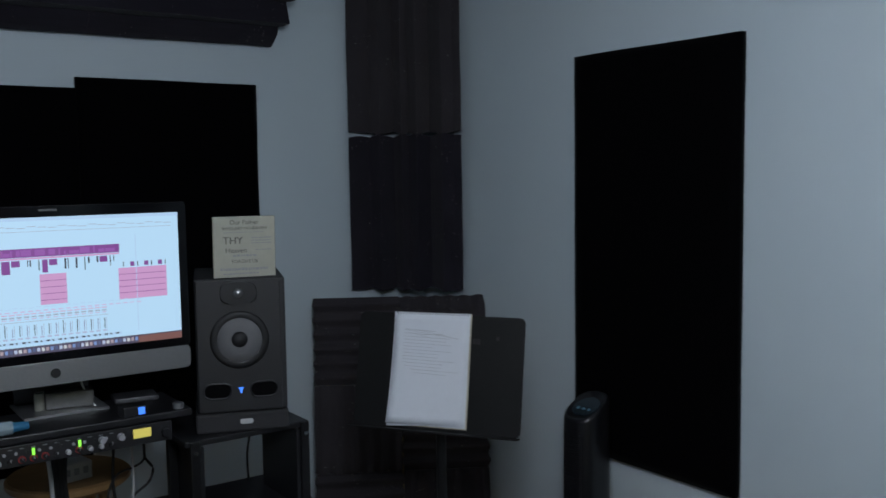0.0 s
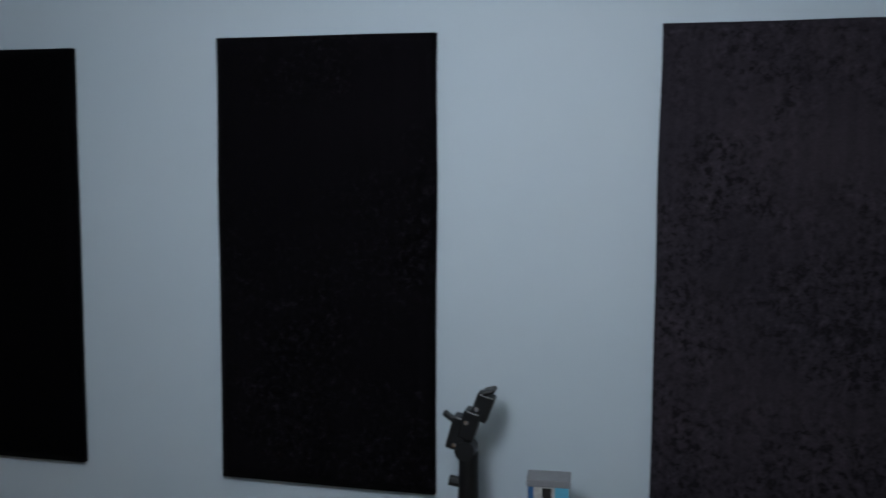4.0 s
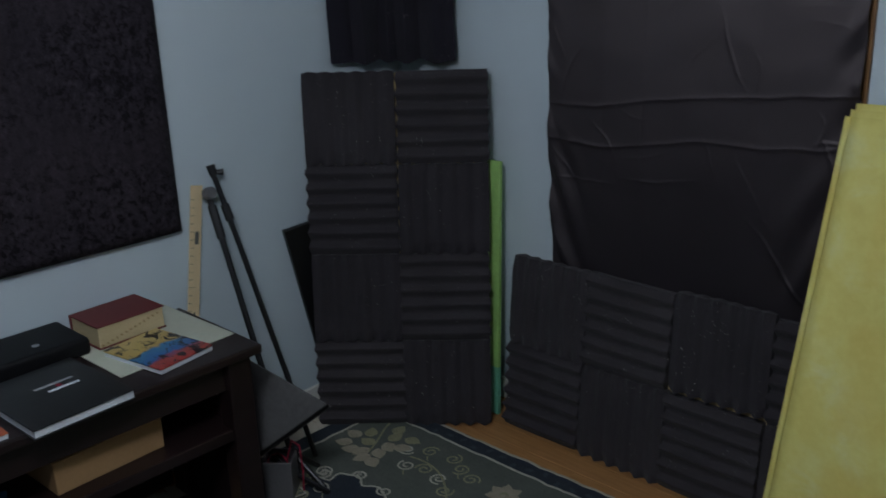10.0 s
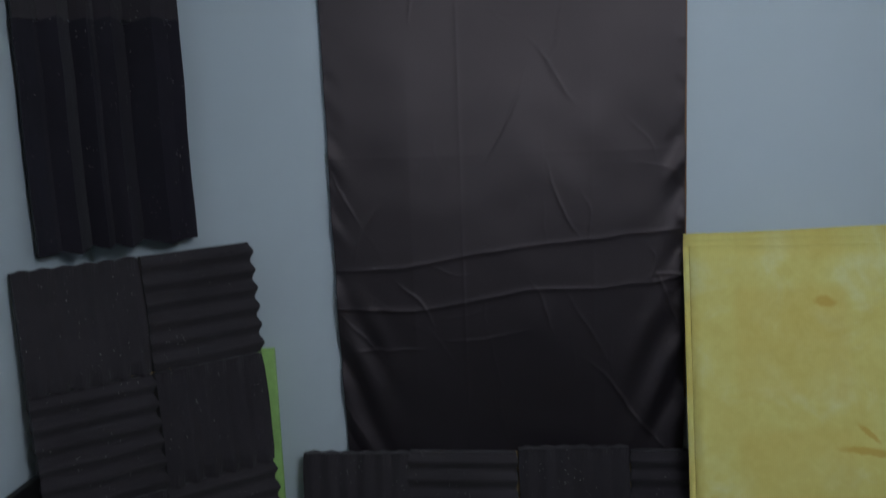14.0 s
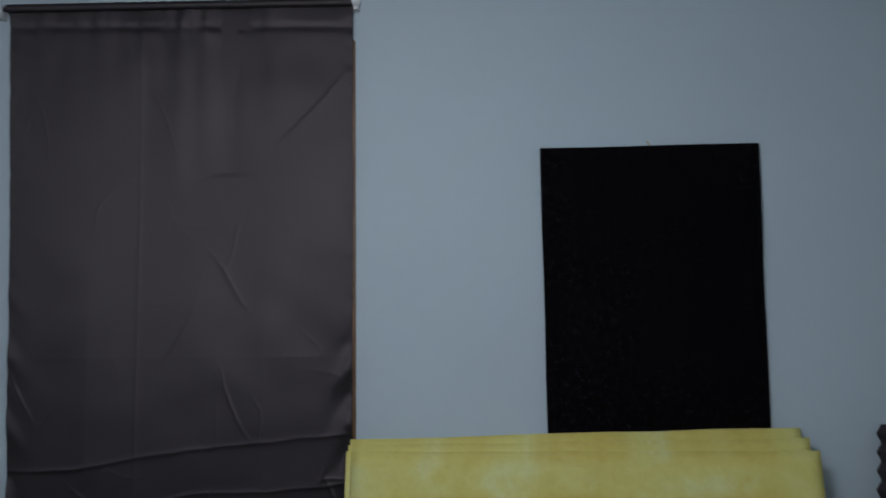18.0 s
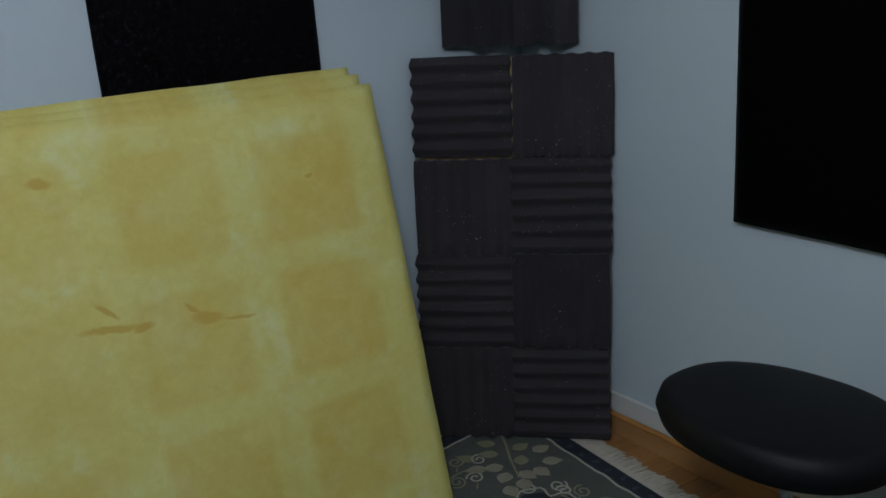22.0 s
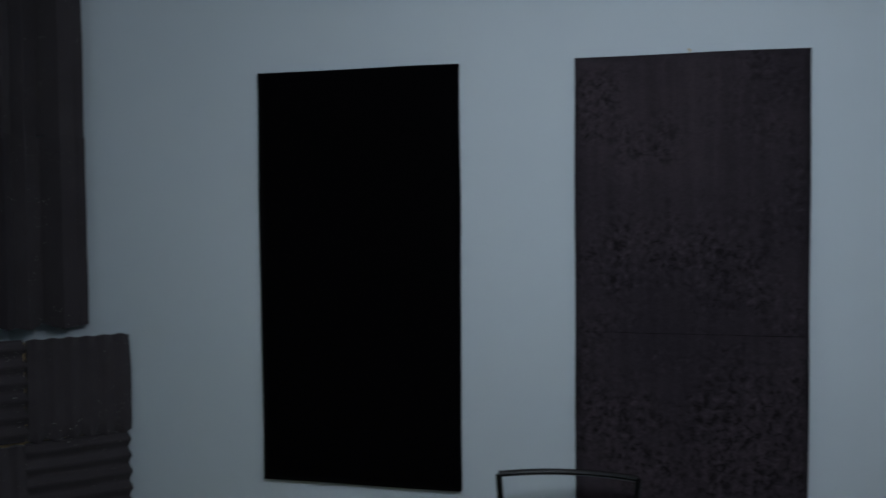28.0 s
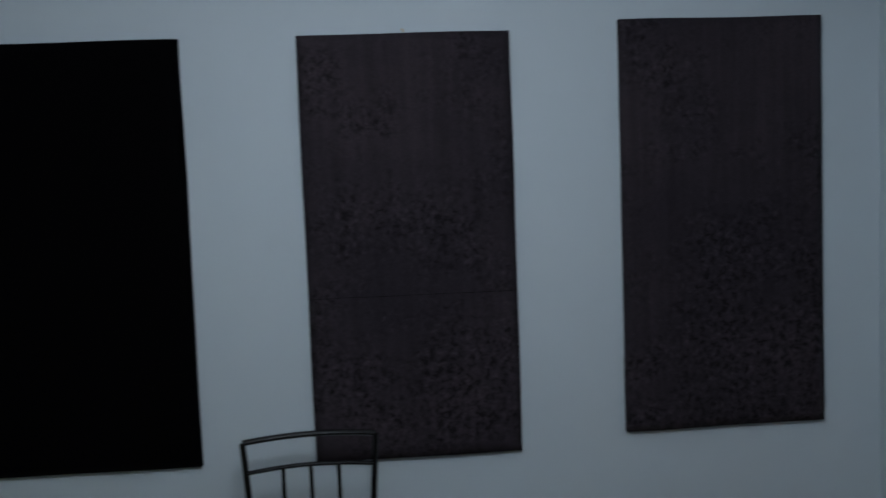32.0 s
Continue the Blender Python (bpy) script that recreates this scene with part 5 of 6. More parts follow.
on_screen(0.0, 0.0, SW, 0.008, PALE_LIT)
for k in range(26):
    on_screen(0.01 + k * 0.0225, 0.022 + 0.002 * math.sin(k * 2.1), 0.028 + k * 0.0225, 0.0235 + 0.002 * math.sin(k * 2.1), GREY_LIT)
on_screen(0.02, 0.032, SW - 0.02, 0.033, GREY_LIT)
on_screen(0.03, 0.071, 0.462, 0.091, PURPLE_LIT)
on_screen(0.03, 0.092, 0.462, 0.096, PINK_LIT)
rng = random.Random(11)
x = 0.02
while x < 0.46:
    wd = rng.choice((0.002, 0.003, 0.004, 0.012, 0.018))
    on_screen(x, 0.098, x + wd, 0.098 + rng.choice((0.014, 0.024, 0.030)), PURPLE_LIT if wd > 0.004 else DARK_LIT, 0.0198)
    x += wd + rng.choice((0.003, 0.006, 0.016))
for x0, x1, z0, z1 in ((0.279, 0.338, 0.132, 0.203), (0.458, 0.575, 0.130, 0.206), (0.03, 0.12, 0.150, 0.200)):
    on_screen(x0, z0, x1, z1, PINK_LIT)
    for k in range(4):
        on_screen(x0, z0 + 0.015 * (k + 1), x1, z0 + 0.015 * (k + 1) + 0.0012, PURPLE_LIT, 0.0198)
for k in range(7):
    on_screen(0.47 + k * 0.017, 0.116, 0.472 + k * 0.017 + 0.008 * (k % 2), 0.127, PURPLE_LIT if k % 2 else DARK_LIT)
rng = random.Random(14)
for k in range(26):
    x = 0.02 + k * 0.0158
    on_screen(x, 0.220, x + 0.012, 0.2225, lit((0.62, 0.46, 0.70)), 0.0198)
    on_screen(x, 0.226, x + 0.011, 0.2295, GREY_LIT, 0.0198)
    on_screen(x + 0.001, 0.232, x + 0.010, 0.2335, lit((0.60, 0.42, 0.66)), 0.0198)
    top = 0.243 + rng.choice((0.0, 0.004, 0.009))
    on_screen(x + 0.005, top, x + 0.0066, 0.272, DARK_LIT if k % 2 else lit((0.22, 0.26, 0.46)), 0.0198)
    on_screen(x + 0.0095, 0.246, x + 0.0105, 0.272, GREY_LIT, 0.0198)
    on_screen(x + 0.001, 0.275, x + 0.011, 0.2785, lit((0.42, 0.48, 0.72)), 0.0198)
on_screen(0.0, 0.238, 0.43, 0.2392, GREY_LIT)
rng = random.Random(12)
x = 0.09
while x < 0.45:
    wd = rng.choice((0.004, 0.008, 0.014, 0.022))
    on_screen(x, 0.074 + rng.choice((0.0, 0.006)), x + wd, 0.088, lit((0.30, 0.10, 0.42)), 0.0199)
    x += wd + rng.choice((0.001, 0.002, 0.008))
for k in range(30):
    on_screen(0.02 + k * 0.0165, 0.205 + 0.001 * (k % 3), 0.032 + k * 0.0165, 0.2065 + 0.001 * (k % 3), PALE_LIT, 0.0199)
    on_screen(0.02 + k * 0.0165, 0.214, 0.030 + k * 0.0165, 0.2165, lit((0.60, 0.50, 0.78)), 0.0199)
on_screen(0.50, 0.05, 0.502, 0.285, PALE_LIT)
on_screen(0.0, 0.284, 0.46, 0.290, PALE_LIT)
for k in range(34):
    on_screen(0.01 + k * 0.0132, 0.2852, 0.014 + k * 0.0132 + 0.004 * (k % 2), 0.2885, DARK_LIT, 0.0199)
on_screen(0.0, 0.297, SW, SH, lit((0.07, 0.06, 0.11)))
on_screen(0.50, 0.300, SW, SH, lit((0.20, 0.09, 0.08)), 0.0198)
for k in range(44):
    on_screen(0.07 + k * 0.0098, 0.302, 0.0765 + k * 0.0098, 0.3105, lit(((0.6, 0.7, 0.95), (0.25, 0.4, 0.8), (0.8, 0.85, 0.9), (0.10, 0.14, 0.30), (0.55, 0.45, 0.5))[(k * 7) % 5], 0.8), 0.0199)

interface = thing("audio_interface", pose(1.545, 1.385, 1.022), "black rack audio interface with knobs, green lights and a yellow display", "audio interface")
part("case", box(-0.222, -0.20, 0.0, 0.222, 0.0, 0.036, 0.002), BLACK_METAL, interface)
part("face_plate", box(-0.241, 0.0, -0.001, 0.241, 0.004, 0.046, 0.001), surface("dark_grey_face", (0.016, 0.016, 0.018), 0.4), interface)
SILVER_CAP = surface("silver_cap", (0.36, 0.36, 0.38), 0.35, vary=0.1, bumps=0)
RED_RING = surface("red_ring", (0.35, 0.03, 0.03), 0.4, bumps=0)
for k in range(14):
    x = 0.222 - k * 0.0245
    part("knob", tube([(x, 0.004, 0.013), (x, 0.014, 0.013)], [0.0062, 0.0055], 12), SILVER_CAP if k in (3, 9, 11, 12) else BLACK_PLASTIC, interface)
    part("pointer", box(x - 0.0006, 0.0142, 0.013, x + 0.0006, 0.0146, 0.0185), WHITE_PLASTIC, interface, "white pointer line")
    if k in (0, 1, 5, 6, 7, 10):
        part("ring", tube([(x, 0.004, 0.013), (x, 0.0052, 0.013)], 0.0085, 16), RED_RING, interface, "red ring round a knob")
    part("button", tube([(x + 0.012, 0.004, 0.029), (x + 0.012, 0.007, 0.029)], 0.0036, 10), SILVER_CAP if k % 3 else BLACK_PLASTIC, interface)
    part("printed_label", box(x - 0.005, 0.004, 0.038, x + 0.004, 0.0044, 0.0395), INK, interface, "plain bar of tiny print")
GREEN_LED, YELLOW_LCD, BLUE_LED = glow("green_led", (0.30, 1.0, 0.08), 1.2), glow("yellow_lcd", (0.85, 0.75, 0.16), 0.6), glow("blue_led", (0.05, 0.22, 1.0), 1.3)
for x in (0.172, 0.075, -0.025):
    part("meter_light", box(x - 0.003, 0.004, 0.020, x + 0.003, 0.0055, 0.036), GREEN_LED, interface, "lit green level meter")
part("display", box(-0.190, 0.004, 0.016, -0.148, 0.0055, 0.038), YELLOW_LCD, interface, "lit yellow display")
part("knob", tube([(-0.225, 0.004, 0.02), (-0.225, 0.018, 0.02)], [0.011, 0.010], 16), BLACK_PLASTIC, interface)
for x in (-0.075, -0.118):
    part("knob", tube([(x, 0.004, 0.027), (x, 0.017, 0.027)], [0.0085, 0.0075], 16), SILVER_CAP, interface, "silver knob")
part("mounting_bracket", box(-0.20, -0.19, 0.036, 0.20, -0.06, 0.038), BLACK_METAL, interface)

spk = thing("loudspeaker", pose(1.042, 1.190, 0.986, 0, 0, -21), "black studio monitor loudspeaker with a grey woofer on a foam pad", "loudspeaker")
part("foam_pad", box(-0.123, -0.16, 0.0, 0.118, 0.135, 0.050, 0.006), PADFOAM, spk, "charcoal foam isolation pad")
part("pad_emblem", prism(rounded(0.034, 0.013, 0.005, 4, -0.017, -0.0065), 0.0012), WHITE_PLASTIC, spk, "plain pale emblem on the pad", at=pose(-0.012, 0.1352, 0.027, -90))
part("cabinet", box(-0.121, -0.19, 0.0505, 0.112, 0.125, 0.406, 0.007, 3), CABINET, spk)
part("baffle", prism(rounded(0.216, 0.348, 0.006, 3, -0.108, 0.0545), 0.008, 0.002), surface("baffle_black", (0.021, 0.0205, 0.022), 0.5, vary=0.1, fine=220), spk, at=pose(0, 0.133, 0, 90))
# the ports aren't hollow: near-black plates give the shade of their recesses
PORT_SHADE = surface("port_shade", (0.0025, 0.0025, 0.003), 0.7, vary=0.1, bumps=0, spec=0.05)
part("woofer_ring", lathe([(0.053, 0.0), (0.073, 0.0), (0.076, 0.003), (0.072, 0.006), (0.059, 0.008), (0.055, 0.004), (0.053, 0.0)], 40), RUBBER, spk, "black rubber surround", at=pose(0, 0.133, 0.245, -90), smooth=True)
part("cone", lathe([(0.001, 0.0), (0.022, -0.0005), (0.058, 0.0065), (0.058, 0.0005), (0.001, -0.001)], 40), CONE, spk, "grey woven cone", at=pose(0, 0.1335, 0.245, -90), smooth=True)
part("dust_cap", lathe([(0.021, 0.0), (0.019, 0.006), (0.012, 0.011), (0.001, 0.013)], 24), RUBBER, spk, at=pose(0, 0.1335, 0.245, -90), smooth=True)
part("tweeter_plate", prism([(0.047 * math.copysign(abs(math.cos(a)) ** 0.6, math.cos(a)), 0.030 * math.copysign(abs(math.sin(a)) ** 0.6, math.sin(a))) for a in [2 * math.pi * k / 28 for k in range(28)]], 0.006, 0.003), BLACK_PLASTIC, spk, "scooped tweeter guide", at=pose(0, 0.139, 0.368, 90))
part("tweeter_dome", lathe([(0.013, 0.0), (0.011, 0.005), (0.001, 0.008)], 20), ALUMINIUM, spk, "small metal dome", at=pose(0, 0.139, 0.368, -90), smooth=True)
for x in (-0.060, 0.060):
    part("port", prism(rounded(0.068, 0.038, 0.018, 5, x - 0.034, 0.092), 0.0025), PORT_SHADE, spk, "flat black plate standing in for the shade inside a slot port", at=pose(0, 0.1350, 0, 90))
    part("port_rim", tube([(px, 0.1362, pz) for px, pz in rounded(0.070, 0.040, 0.019, 5, x - 0.035, 0.091)] + [(x + 0.035, 0.1362, 0.112)], 0.0022, 6), BLACK_PLASTIC, spk)
part("emblem", prism([(-0.008, 0.008), (0.008, 0.008), (0.003, 0.002), (0.003, -0.006), (-0.002, -0.008), (-0.003, 0.0)], 0.001), BLUE_LED, spk, "small lit blue-white emblem", at=pose(0, 0.134, 0.110, 90))

sign = thing("prayer_plaque", pose(1.060, 1.292, 1.3925, -3, 0, -14), "square white plaque with grey lettering standing on the loudspeaker", "plaque")
part("tile", box(-0.081, -0.006, 0, 0.081, 0.006, 0.160, 0.002), surface("off_white_tile", (0.42, 0.415, 0.34), 0.5, vary=0.08, big=12), sign)
letters("THY", 0.027, DARK_INK, sign, pose(0, 0.0063, 0.097, 90, 0, 180) @ pose(-0.030, 0, 0))
letters("FORGIVE US", 0.0125, DARK_INK, sign, pose(0, 0.0063, 0.042, 90, 0, 180))
letters("Our Father", 0.0165, DARK_INK, sign, pose(0, 0.0063, 0.145, 90, 0, 180))
letters("WHO ART IN HEAVEN", 0.0115, DARK_INK, sign, pose(0, 0.0063, 0.129, 90, 0, 180))
letters("Heaven", 0.0185, DARK_INK, sign, pose(0, 0.0063, 0.071, 90, 0, 180) @ pose(-0.022, 0, 0))
rng = random.Random(17)
for u, v, l, t in ((0, 0.119, 0.10, 0.002), (-0.045, 0.104, 0.05, 0.003), (-0.045, 0.097, 0.045, 0.003), (-0.045, 0.090, 0.05, 0.003),
                   (0.0, 0.058, 0.06, 0.006), (-0.05, 0.072, 0.04, 0.003), (0.0, 0.022, 0.12, 0.008), (0.01, 0.010, 0.09, 0.005)):
    x = u - l / 2
    while x < u + l / 2:
        wd = rng.uniform(0.004, 0.012) * (1 if t < 0.005 else 0.7)
        part("print_bar", box(x, 0.0061, v - t / 2 * rng.uniform(0.6, 1), min(x + wd, u + l / 2 + 0.004), 0.0065, v + t / 2 * rng.uniform(0.5, 1)), INK, sign, "plain bar of unreadable script")
        x += wd + 0.0025

# small things on the raised shelf and cables under it
hd = thing("hard_drive", pose(1.322, 1.160, SZ, 0, 0, -8), "flat grey portable drive on the desk shelf", "drive")
part("case", box(-0.055, -0.04, 0, 0.055, 0.04, 0.014, 0.004), surface("drive_grey", (0.05, 0.05, 0.055), 0.4), hd)
glassbox = thing("clear_case", pose(1.498, 1.150, SZ + 0.0065, 0, 0, -10), "small clear plastic case on the computer's foot", "case")
part("case_body", box(-0.072, -0.03, 0, 0.042, 0.03, 0.042, 0.004), surface("smoky_clear", (0.12, 0.12, 0.11), 0.15), glassbox)
part("round_end", tube([(0.055, 0.012, 0.0), (0.055, 0.012, 0.043)], 0.012, 14), surface("clear_cap", (0.35, 0.35, 0.30), 0.2), glassbox)
hub = thing("usb_hub", pose(1.376, 1.322, SZ, 0, 0, 5), "small black hub with a lit blue button on the desk shelf", "hub")
part("body", box(-0.030, -0.02, 0, 0.03, 0.02, 0.026, 0.003), BLACK_PLASTIC, hub)
part("lit_button", box(-0.022, 0.0202, 0.004, -0.006, 0.0215, 0.022), BLUE_LED, hub, "glowing blue button")
puck = thing("volume_knob", pose(1.262, 1.32, SZ), "round silver volume knob on the desk shelf", "knob")
part("knob", lathe([(0.001, 0), (0.014, 0), (0.014, 0.012), (0.012, 0.014), (0.001, 0.014)], 20), ALUMINIUM, puck)
tag_ob = thing("blue_bottle", pose(1.70, 1.325, SZ, 0, 0, 0), "small clear bottle with a blue cap lying on the shelf", "bottle")
part("body", tube([(-0.05, 0, 0.017), (0.03, 0, 0.017)], 0.016, 14), surface("pale_bottle", (0.25, 0.32, 0.36), 0.2), tag_ob)
part("cap", tube([(-0.05, 0, 0.017), (-0.085, 0, 0.017)], [0.012, 0.009], 12), surface("blue_cap", (0.03, 0.16, 0.30), 0.3), tag_ob)
stool = thing("wooden_stool", pose(1.447, 0.95, 0.0), "round honey-coloured wooden stool under the desk shelf", "stool")
part("seat", lathe([(0.001, 0.822), (0.15, 0.822), (0.162, 0.832), (0.162, 0.846), (0.155, 0.852), (0.001, 0.852)], 40), PINE, stool)
for a in (45, 135, 225, 315):
    c, s_ = math.cos(radians(a)), math.sin(radians(a))
    part("leg", tube([(0.10 * c, 0.10 * s_, 0.824), (0.155 * c, 0.155 * s_, 0.0)], 0.014, 10), PINE, stool)
strip = thing("power_strip", pose(1.455, 1.01, 0.852, 0, 0, 12), "white power block with plugs on the wooden stool", "power strip")
part("block", box(-0.045, -0.035, 0, 0.045, 0.035, 0.05, 0.005), WHITE_PLASTIC, strip)
for k in range(3):
    part("socket", box(-0.032 + k * 0.025, 0.0352, 0.018, -0.018 + k * 0.025, 0.036, 0.036), INK, strip)


def cable(points, mat, label, r=0.004):
    ob = thing("cable", pose(0, 0, 0), label, "cable", "cables behind the desk")
    smooth_pts = []
    for i in range(len(points) - 1):
        p0, p1, p2, p3 = [Vector(points[max(0, min(len(points) - 1, i + k))]) for k in (-1, 0, 1, 2)]
        for s_ in [k / 6 for k in range(6)]:
            smooth_pts.append(0.5 * ((2 * p1) + (p2 - p0) * s_ + (2 * p0 - 5 * p1 + 4 * p2 - p3) * s_ ** 2 + (3 * p1 - p0 - 3 * p2 + p3) * s_ ** 3))
    smooth_pts.append(Vector(points[-1]))
    part("jacket", tube(smooth_pts, r, 8), mat, ob, smooth=True)
    return ob


cable([(1.373, 1.14, 0.995), (1.374, 1.13, 0.94), (1.378, 1.13, 0.85), (1.365, 1.13, 0.757)], RUBBER, "black cable hanging under the desk shelf")
cable([(1.295, 1.14, 0.995), (1.293, 1.13, 0.941), (1.291, 1.13, 0.907), (1.272, 1.13, 0.875), (1.284, 1.13, 0.84), (1.327, 1.13, 0.809), (1.345, 1.12, 0.757)], RUBBER, "looped black cable under the desk shelf", 0.0035)
cable([(1.308, 1.15, 0.995), (1.298, 1.145, 0.915), (1.328, 1.14, 0.891), (1.373, 1.145, 0.880), (1.400, 1.15, 0.82), (1.385, 1.15, 0.757)], RUBBER, "thin black cable slung under the desk shelf", 0.003)
cable([(1.333, 1.155, 0.995), (1.332, 1.15, 0.94), (1.331, 1.15, 0.84), (1.342, 1.15, 0.757)], WHITE_PLASTIC, "white cable hanging under the desk shelf", 0.003)
cable([(1.41, 1.22, 1.06), (1.44, 1.18, 1.10), (1.46, 1.16, 1.16)], WHITE_PLASTIC, "white cable rising behind the computer", 0.003)
cable([(0.955, 1.05, 0.970), (0.953, 1.05, 0.91), (0.966, 1.05, 0.84), (0.964, 1.05, 0.757)], RUBBER, "black loudspeaker cable hanging down", 0.0035)
for k in range(5):
    cable([(1.50 + 0.012 * k, 1.17, 0.995), (1.505 + 0.008 * k, 1.16, 0.90), (1.495 + 0.010 * k, 1.15, 0.80), (1.50 + 0.012 * k, 1.14, 0.757)], WHITE_PLASTIC if k == 4 else RUBBER, "bundled cable behind the audio interface", 0.0055)

# desk chair with its back to the room
chair = thing("office_chair", pose(1.227, 2.205, 0, 0, 0, -38), "black padded office chair pushed towards the desk", "chair")


def pad(w, h, d, dome, nx=16, ny=16, power=2.6, edge=6):
    """A cushion in the xy plane, domed along z."""
    bm = bmesh.new()
    top, low = [], []
    for i in range(nx + 1):
        ra, rb = [], []
        for j in range(ny + 1):
            u, v = 2 * i / nx - 1, 2 * j / ny - 1
            k = max(1e-6, (abs(u) ** power + abs(v) ** power) ** (1 / power))
            m = max(abs(u), abs(v))
            x, y = u / k * m * w / 2, v / k * m * h / 2
            e = (1 - m ** edge) ** 0.5
            ra.append(bm.verts.new((x, y, d / 2 * e + dome * (1 - m * m) if m < 1 else 0)))
            rb.append(bm.verts.new((x, y, -d / 2 * e)) if m < 1 else ra[-1])
        top.append(ra)
        low.append(rb)
    for i in range(nx):
        for j in range(ny):
            bm.faces.new((top[i][j], top[i + 1][j], top[i + 1][j + 1], top[i][j + 1]))
            q = (low[i][j], low[i][j + 1], low[i + 1][j + 1], low[i + 1][j])
            if len(set(q)) == 4:
                bm.faces.new(q)
    return bm


part("backrest", pad(0.46, 0.52, 0.07, 0.01), LEATHER, chair, at=pose(0, 0.0, 0.836, 84, 0, 0), smooth=True)
part("seat", pad(0.50, 0.48, 0.09, 0.01), LEATHER, chair, at=pose(0, -0.27, 0.48), smooth=True)
part("back_bar", tube([(0, 0.04, 0.75), (0, 0.05, 0.55), (0, -0.02, 0.43), (0, -0.2, 0.43)], 0.018, 10), BLACK_METAL, chair)
part("gas_lift", tube([(0, -0.27, 0.44), (0, -0.27, 0.10)], 0.022, 14), BLACK_METAL, chair)
for k in range(5):
    a = radians(72 * k + 10)
    ex, ey = 0.28 * math.cos(a), -0.27 + 0.28 * math.sin(a)
    part("base_arm", tube([(0, -0.27, 0.12), (ex, ey, 0.075)], [0.022, 0.014], 10), BLACK_PLASTIC, chair)
    caster = part("caster", tube([(ex - 0.018, ey, 0.040), (ex + 0.018, ey, 0.040)], 0.027, 14), BLACK_PLASTIC, chair)

# ---------------------------------------------------------------- metal chair and padded stool by the east wall
CHAIR_BLACK = surface("glossy_black_tube", (0.0045, 0.0045, 0.005), 0.22, vary=0.25, fine=150)
side = thing("metal_chair", pose(3.378, 3.457, -0.0, 0, 0, -86), "black metal side chair with a slatted back against the wall", "chair")
bw = 0.182
for sx in (-1, 1):
    part("back_post", tube([(sx * (bw - 0.02), 0.02, 0.0), (sx * (bw - 0.030), -0.01, 0.45), (sx * (bw - 0.016), 0.005, 0.70), (sx * bw, 0.022, 0.915)], 0.0088, 10), CHAIR_BLACK, side)
    part("front_leg", tube([(sx * 0.185, -0.40, 0.0), (sx * 0.18, -0.385, 0.44)], 0.0105, 10), CHAIR_BLACK, side)
for z, y, r in ((0.915, 0.022, 0.0085), (0.832, 0.013, 0.0062), (0.60, 0.0, 0.007)):
    w_ = bw - (0.915 - z) * 0.075
    part("back_rail", tube([(w_ * f, y + 0.022 * (1 - f * f), z + 0.006 * (1 - f * f)) for f in [-1 + 2 * k / 12 for k in range(13)]], r, 10), CHAIR_BLACK, side)
for f in (-0.42, 0.0, 0.42):
    part("back_slat", box(-0.006, -0.0025, 0.0, 0.006, 0.0025, 0.232, 0.001), CHAIR_BLACK, side, at=pose(f * bw, 0.02, 0.603, -2.5))
part("seat_pad", pad(0.41, 0.40, 0.05, 0.012), LEATHER, side, at=pose(0, -0.20, 0.465), smooth=True)
part("seat_frame", tube([(-0.18, -0.385, 0.435), (0.18, -0.385, 0.435), (0.165, -0.01, 0.435), (-0.165, -0.01, 0.435), (-0.18, -0.385, 0.435)], 0.010, 8), CHAIR_BLACK, side)

throne = thing("padded_stool", pose(3.236, 3.977, 0.0, 0, 0, 93), "black leatherette swivel stool with a rounded saddle seat", "stool")
bm = pad(0.560, 0.455, 0.085, 0.008, 48, 48, 2.35, 18)
for v in bm.verts:
    k = (v.co.x + 0.30) / 0.60
    v.co.y *= 1.0 - 0.16 * k * k
    v.co.z += 0.008 * k
part("seat", bm, LEATHER, throne, at=pose(0.012, 0, 0.482), smooth=True)
part("seat_plate", lathe([(0.001, 0), (0.08, 0), (0.085, 0.006), (0.05, 0.02), (0.001, 0.02)], 20), BLACK_METAL, throne, at=pose(-0.02, 0, 0.422))
part("post", tube([(-0.02, 0, 0.415), (-0.02, 0, 0.09)], 0.014, 14), CHROME, throne, "chromed steel post")
part("clamp_ring", tube([(-0.02, 0, 0.30), (-0.02, 0, 0.25)], 0.022, 14), BLACK_METAL, throne)
for k in range(3):
    a = radians(120 * k + 20)
    part("leg", tube([(-0.02, 0, 0.24), (-0.02 + 0.2 * math.cos(a), 0.2 * math.sin(a), 0.022)], 0.011, 10), CHROME, throne)
    part("rubber_foot", tube([(-0.02 + 0.19 * math.cos(a), 0.19 * math.sin(a), 0.033), (-0.02 + 0.21 * math.cos(a), 0.21 * math.sin(a), 0.012)], 0.017, 10), RUBBER, throne)

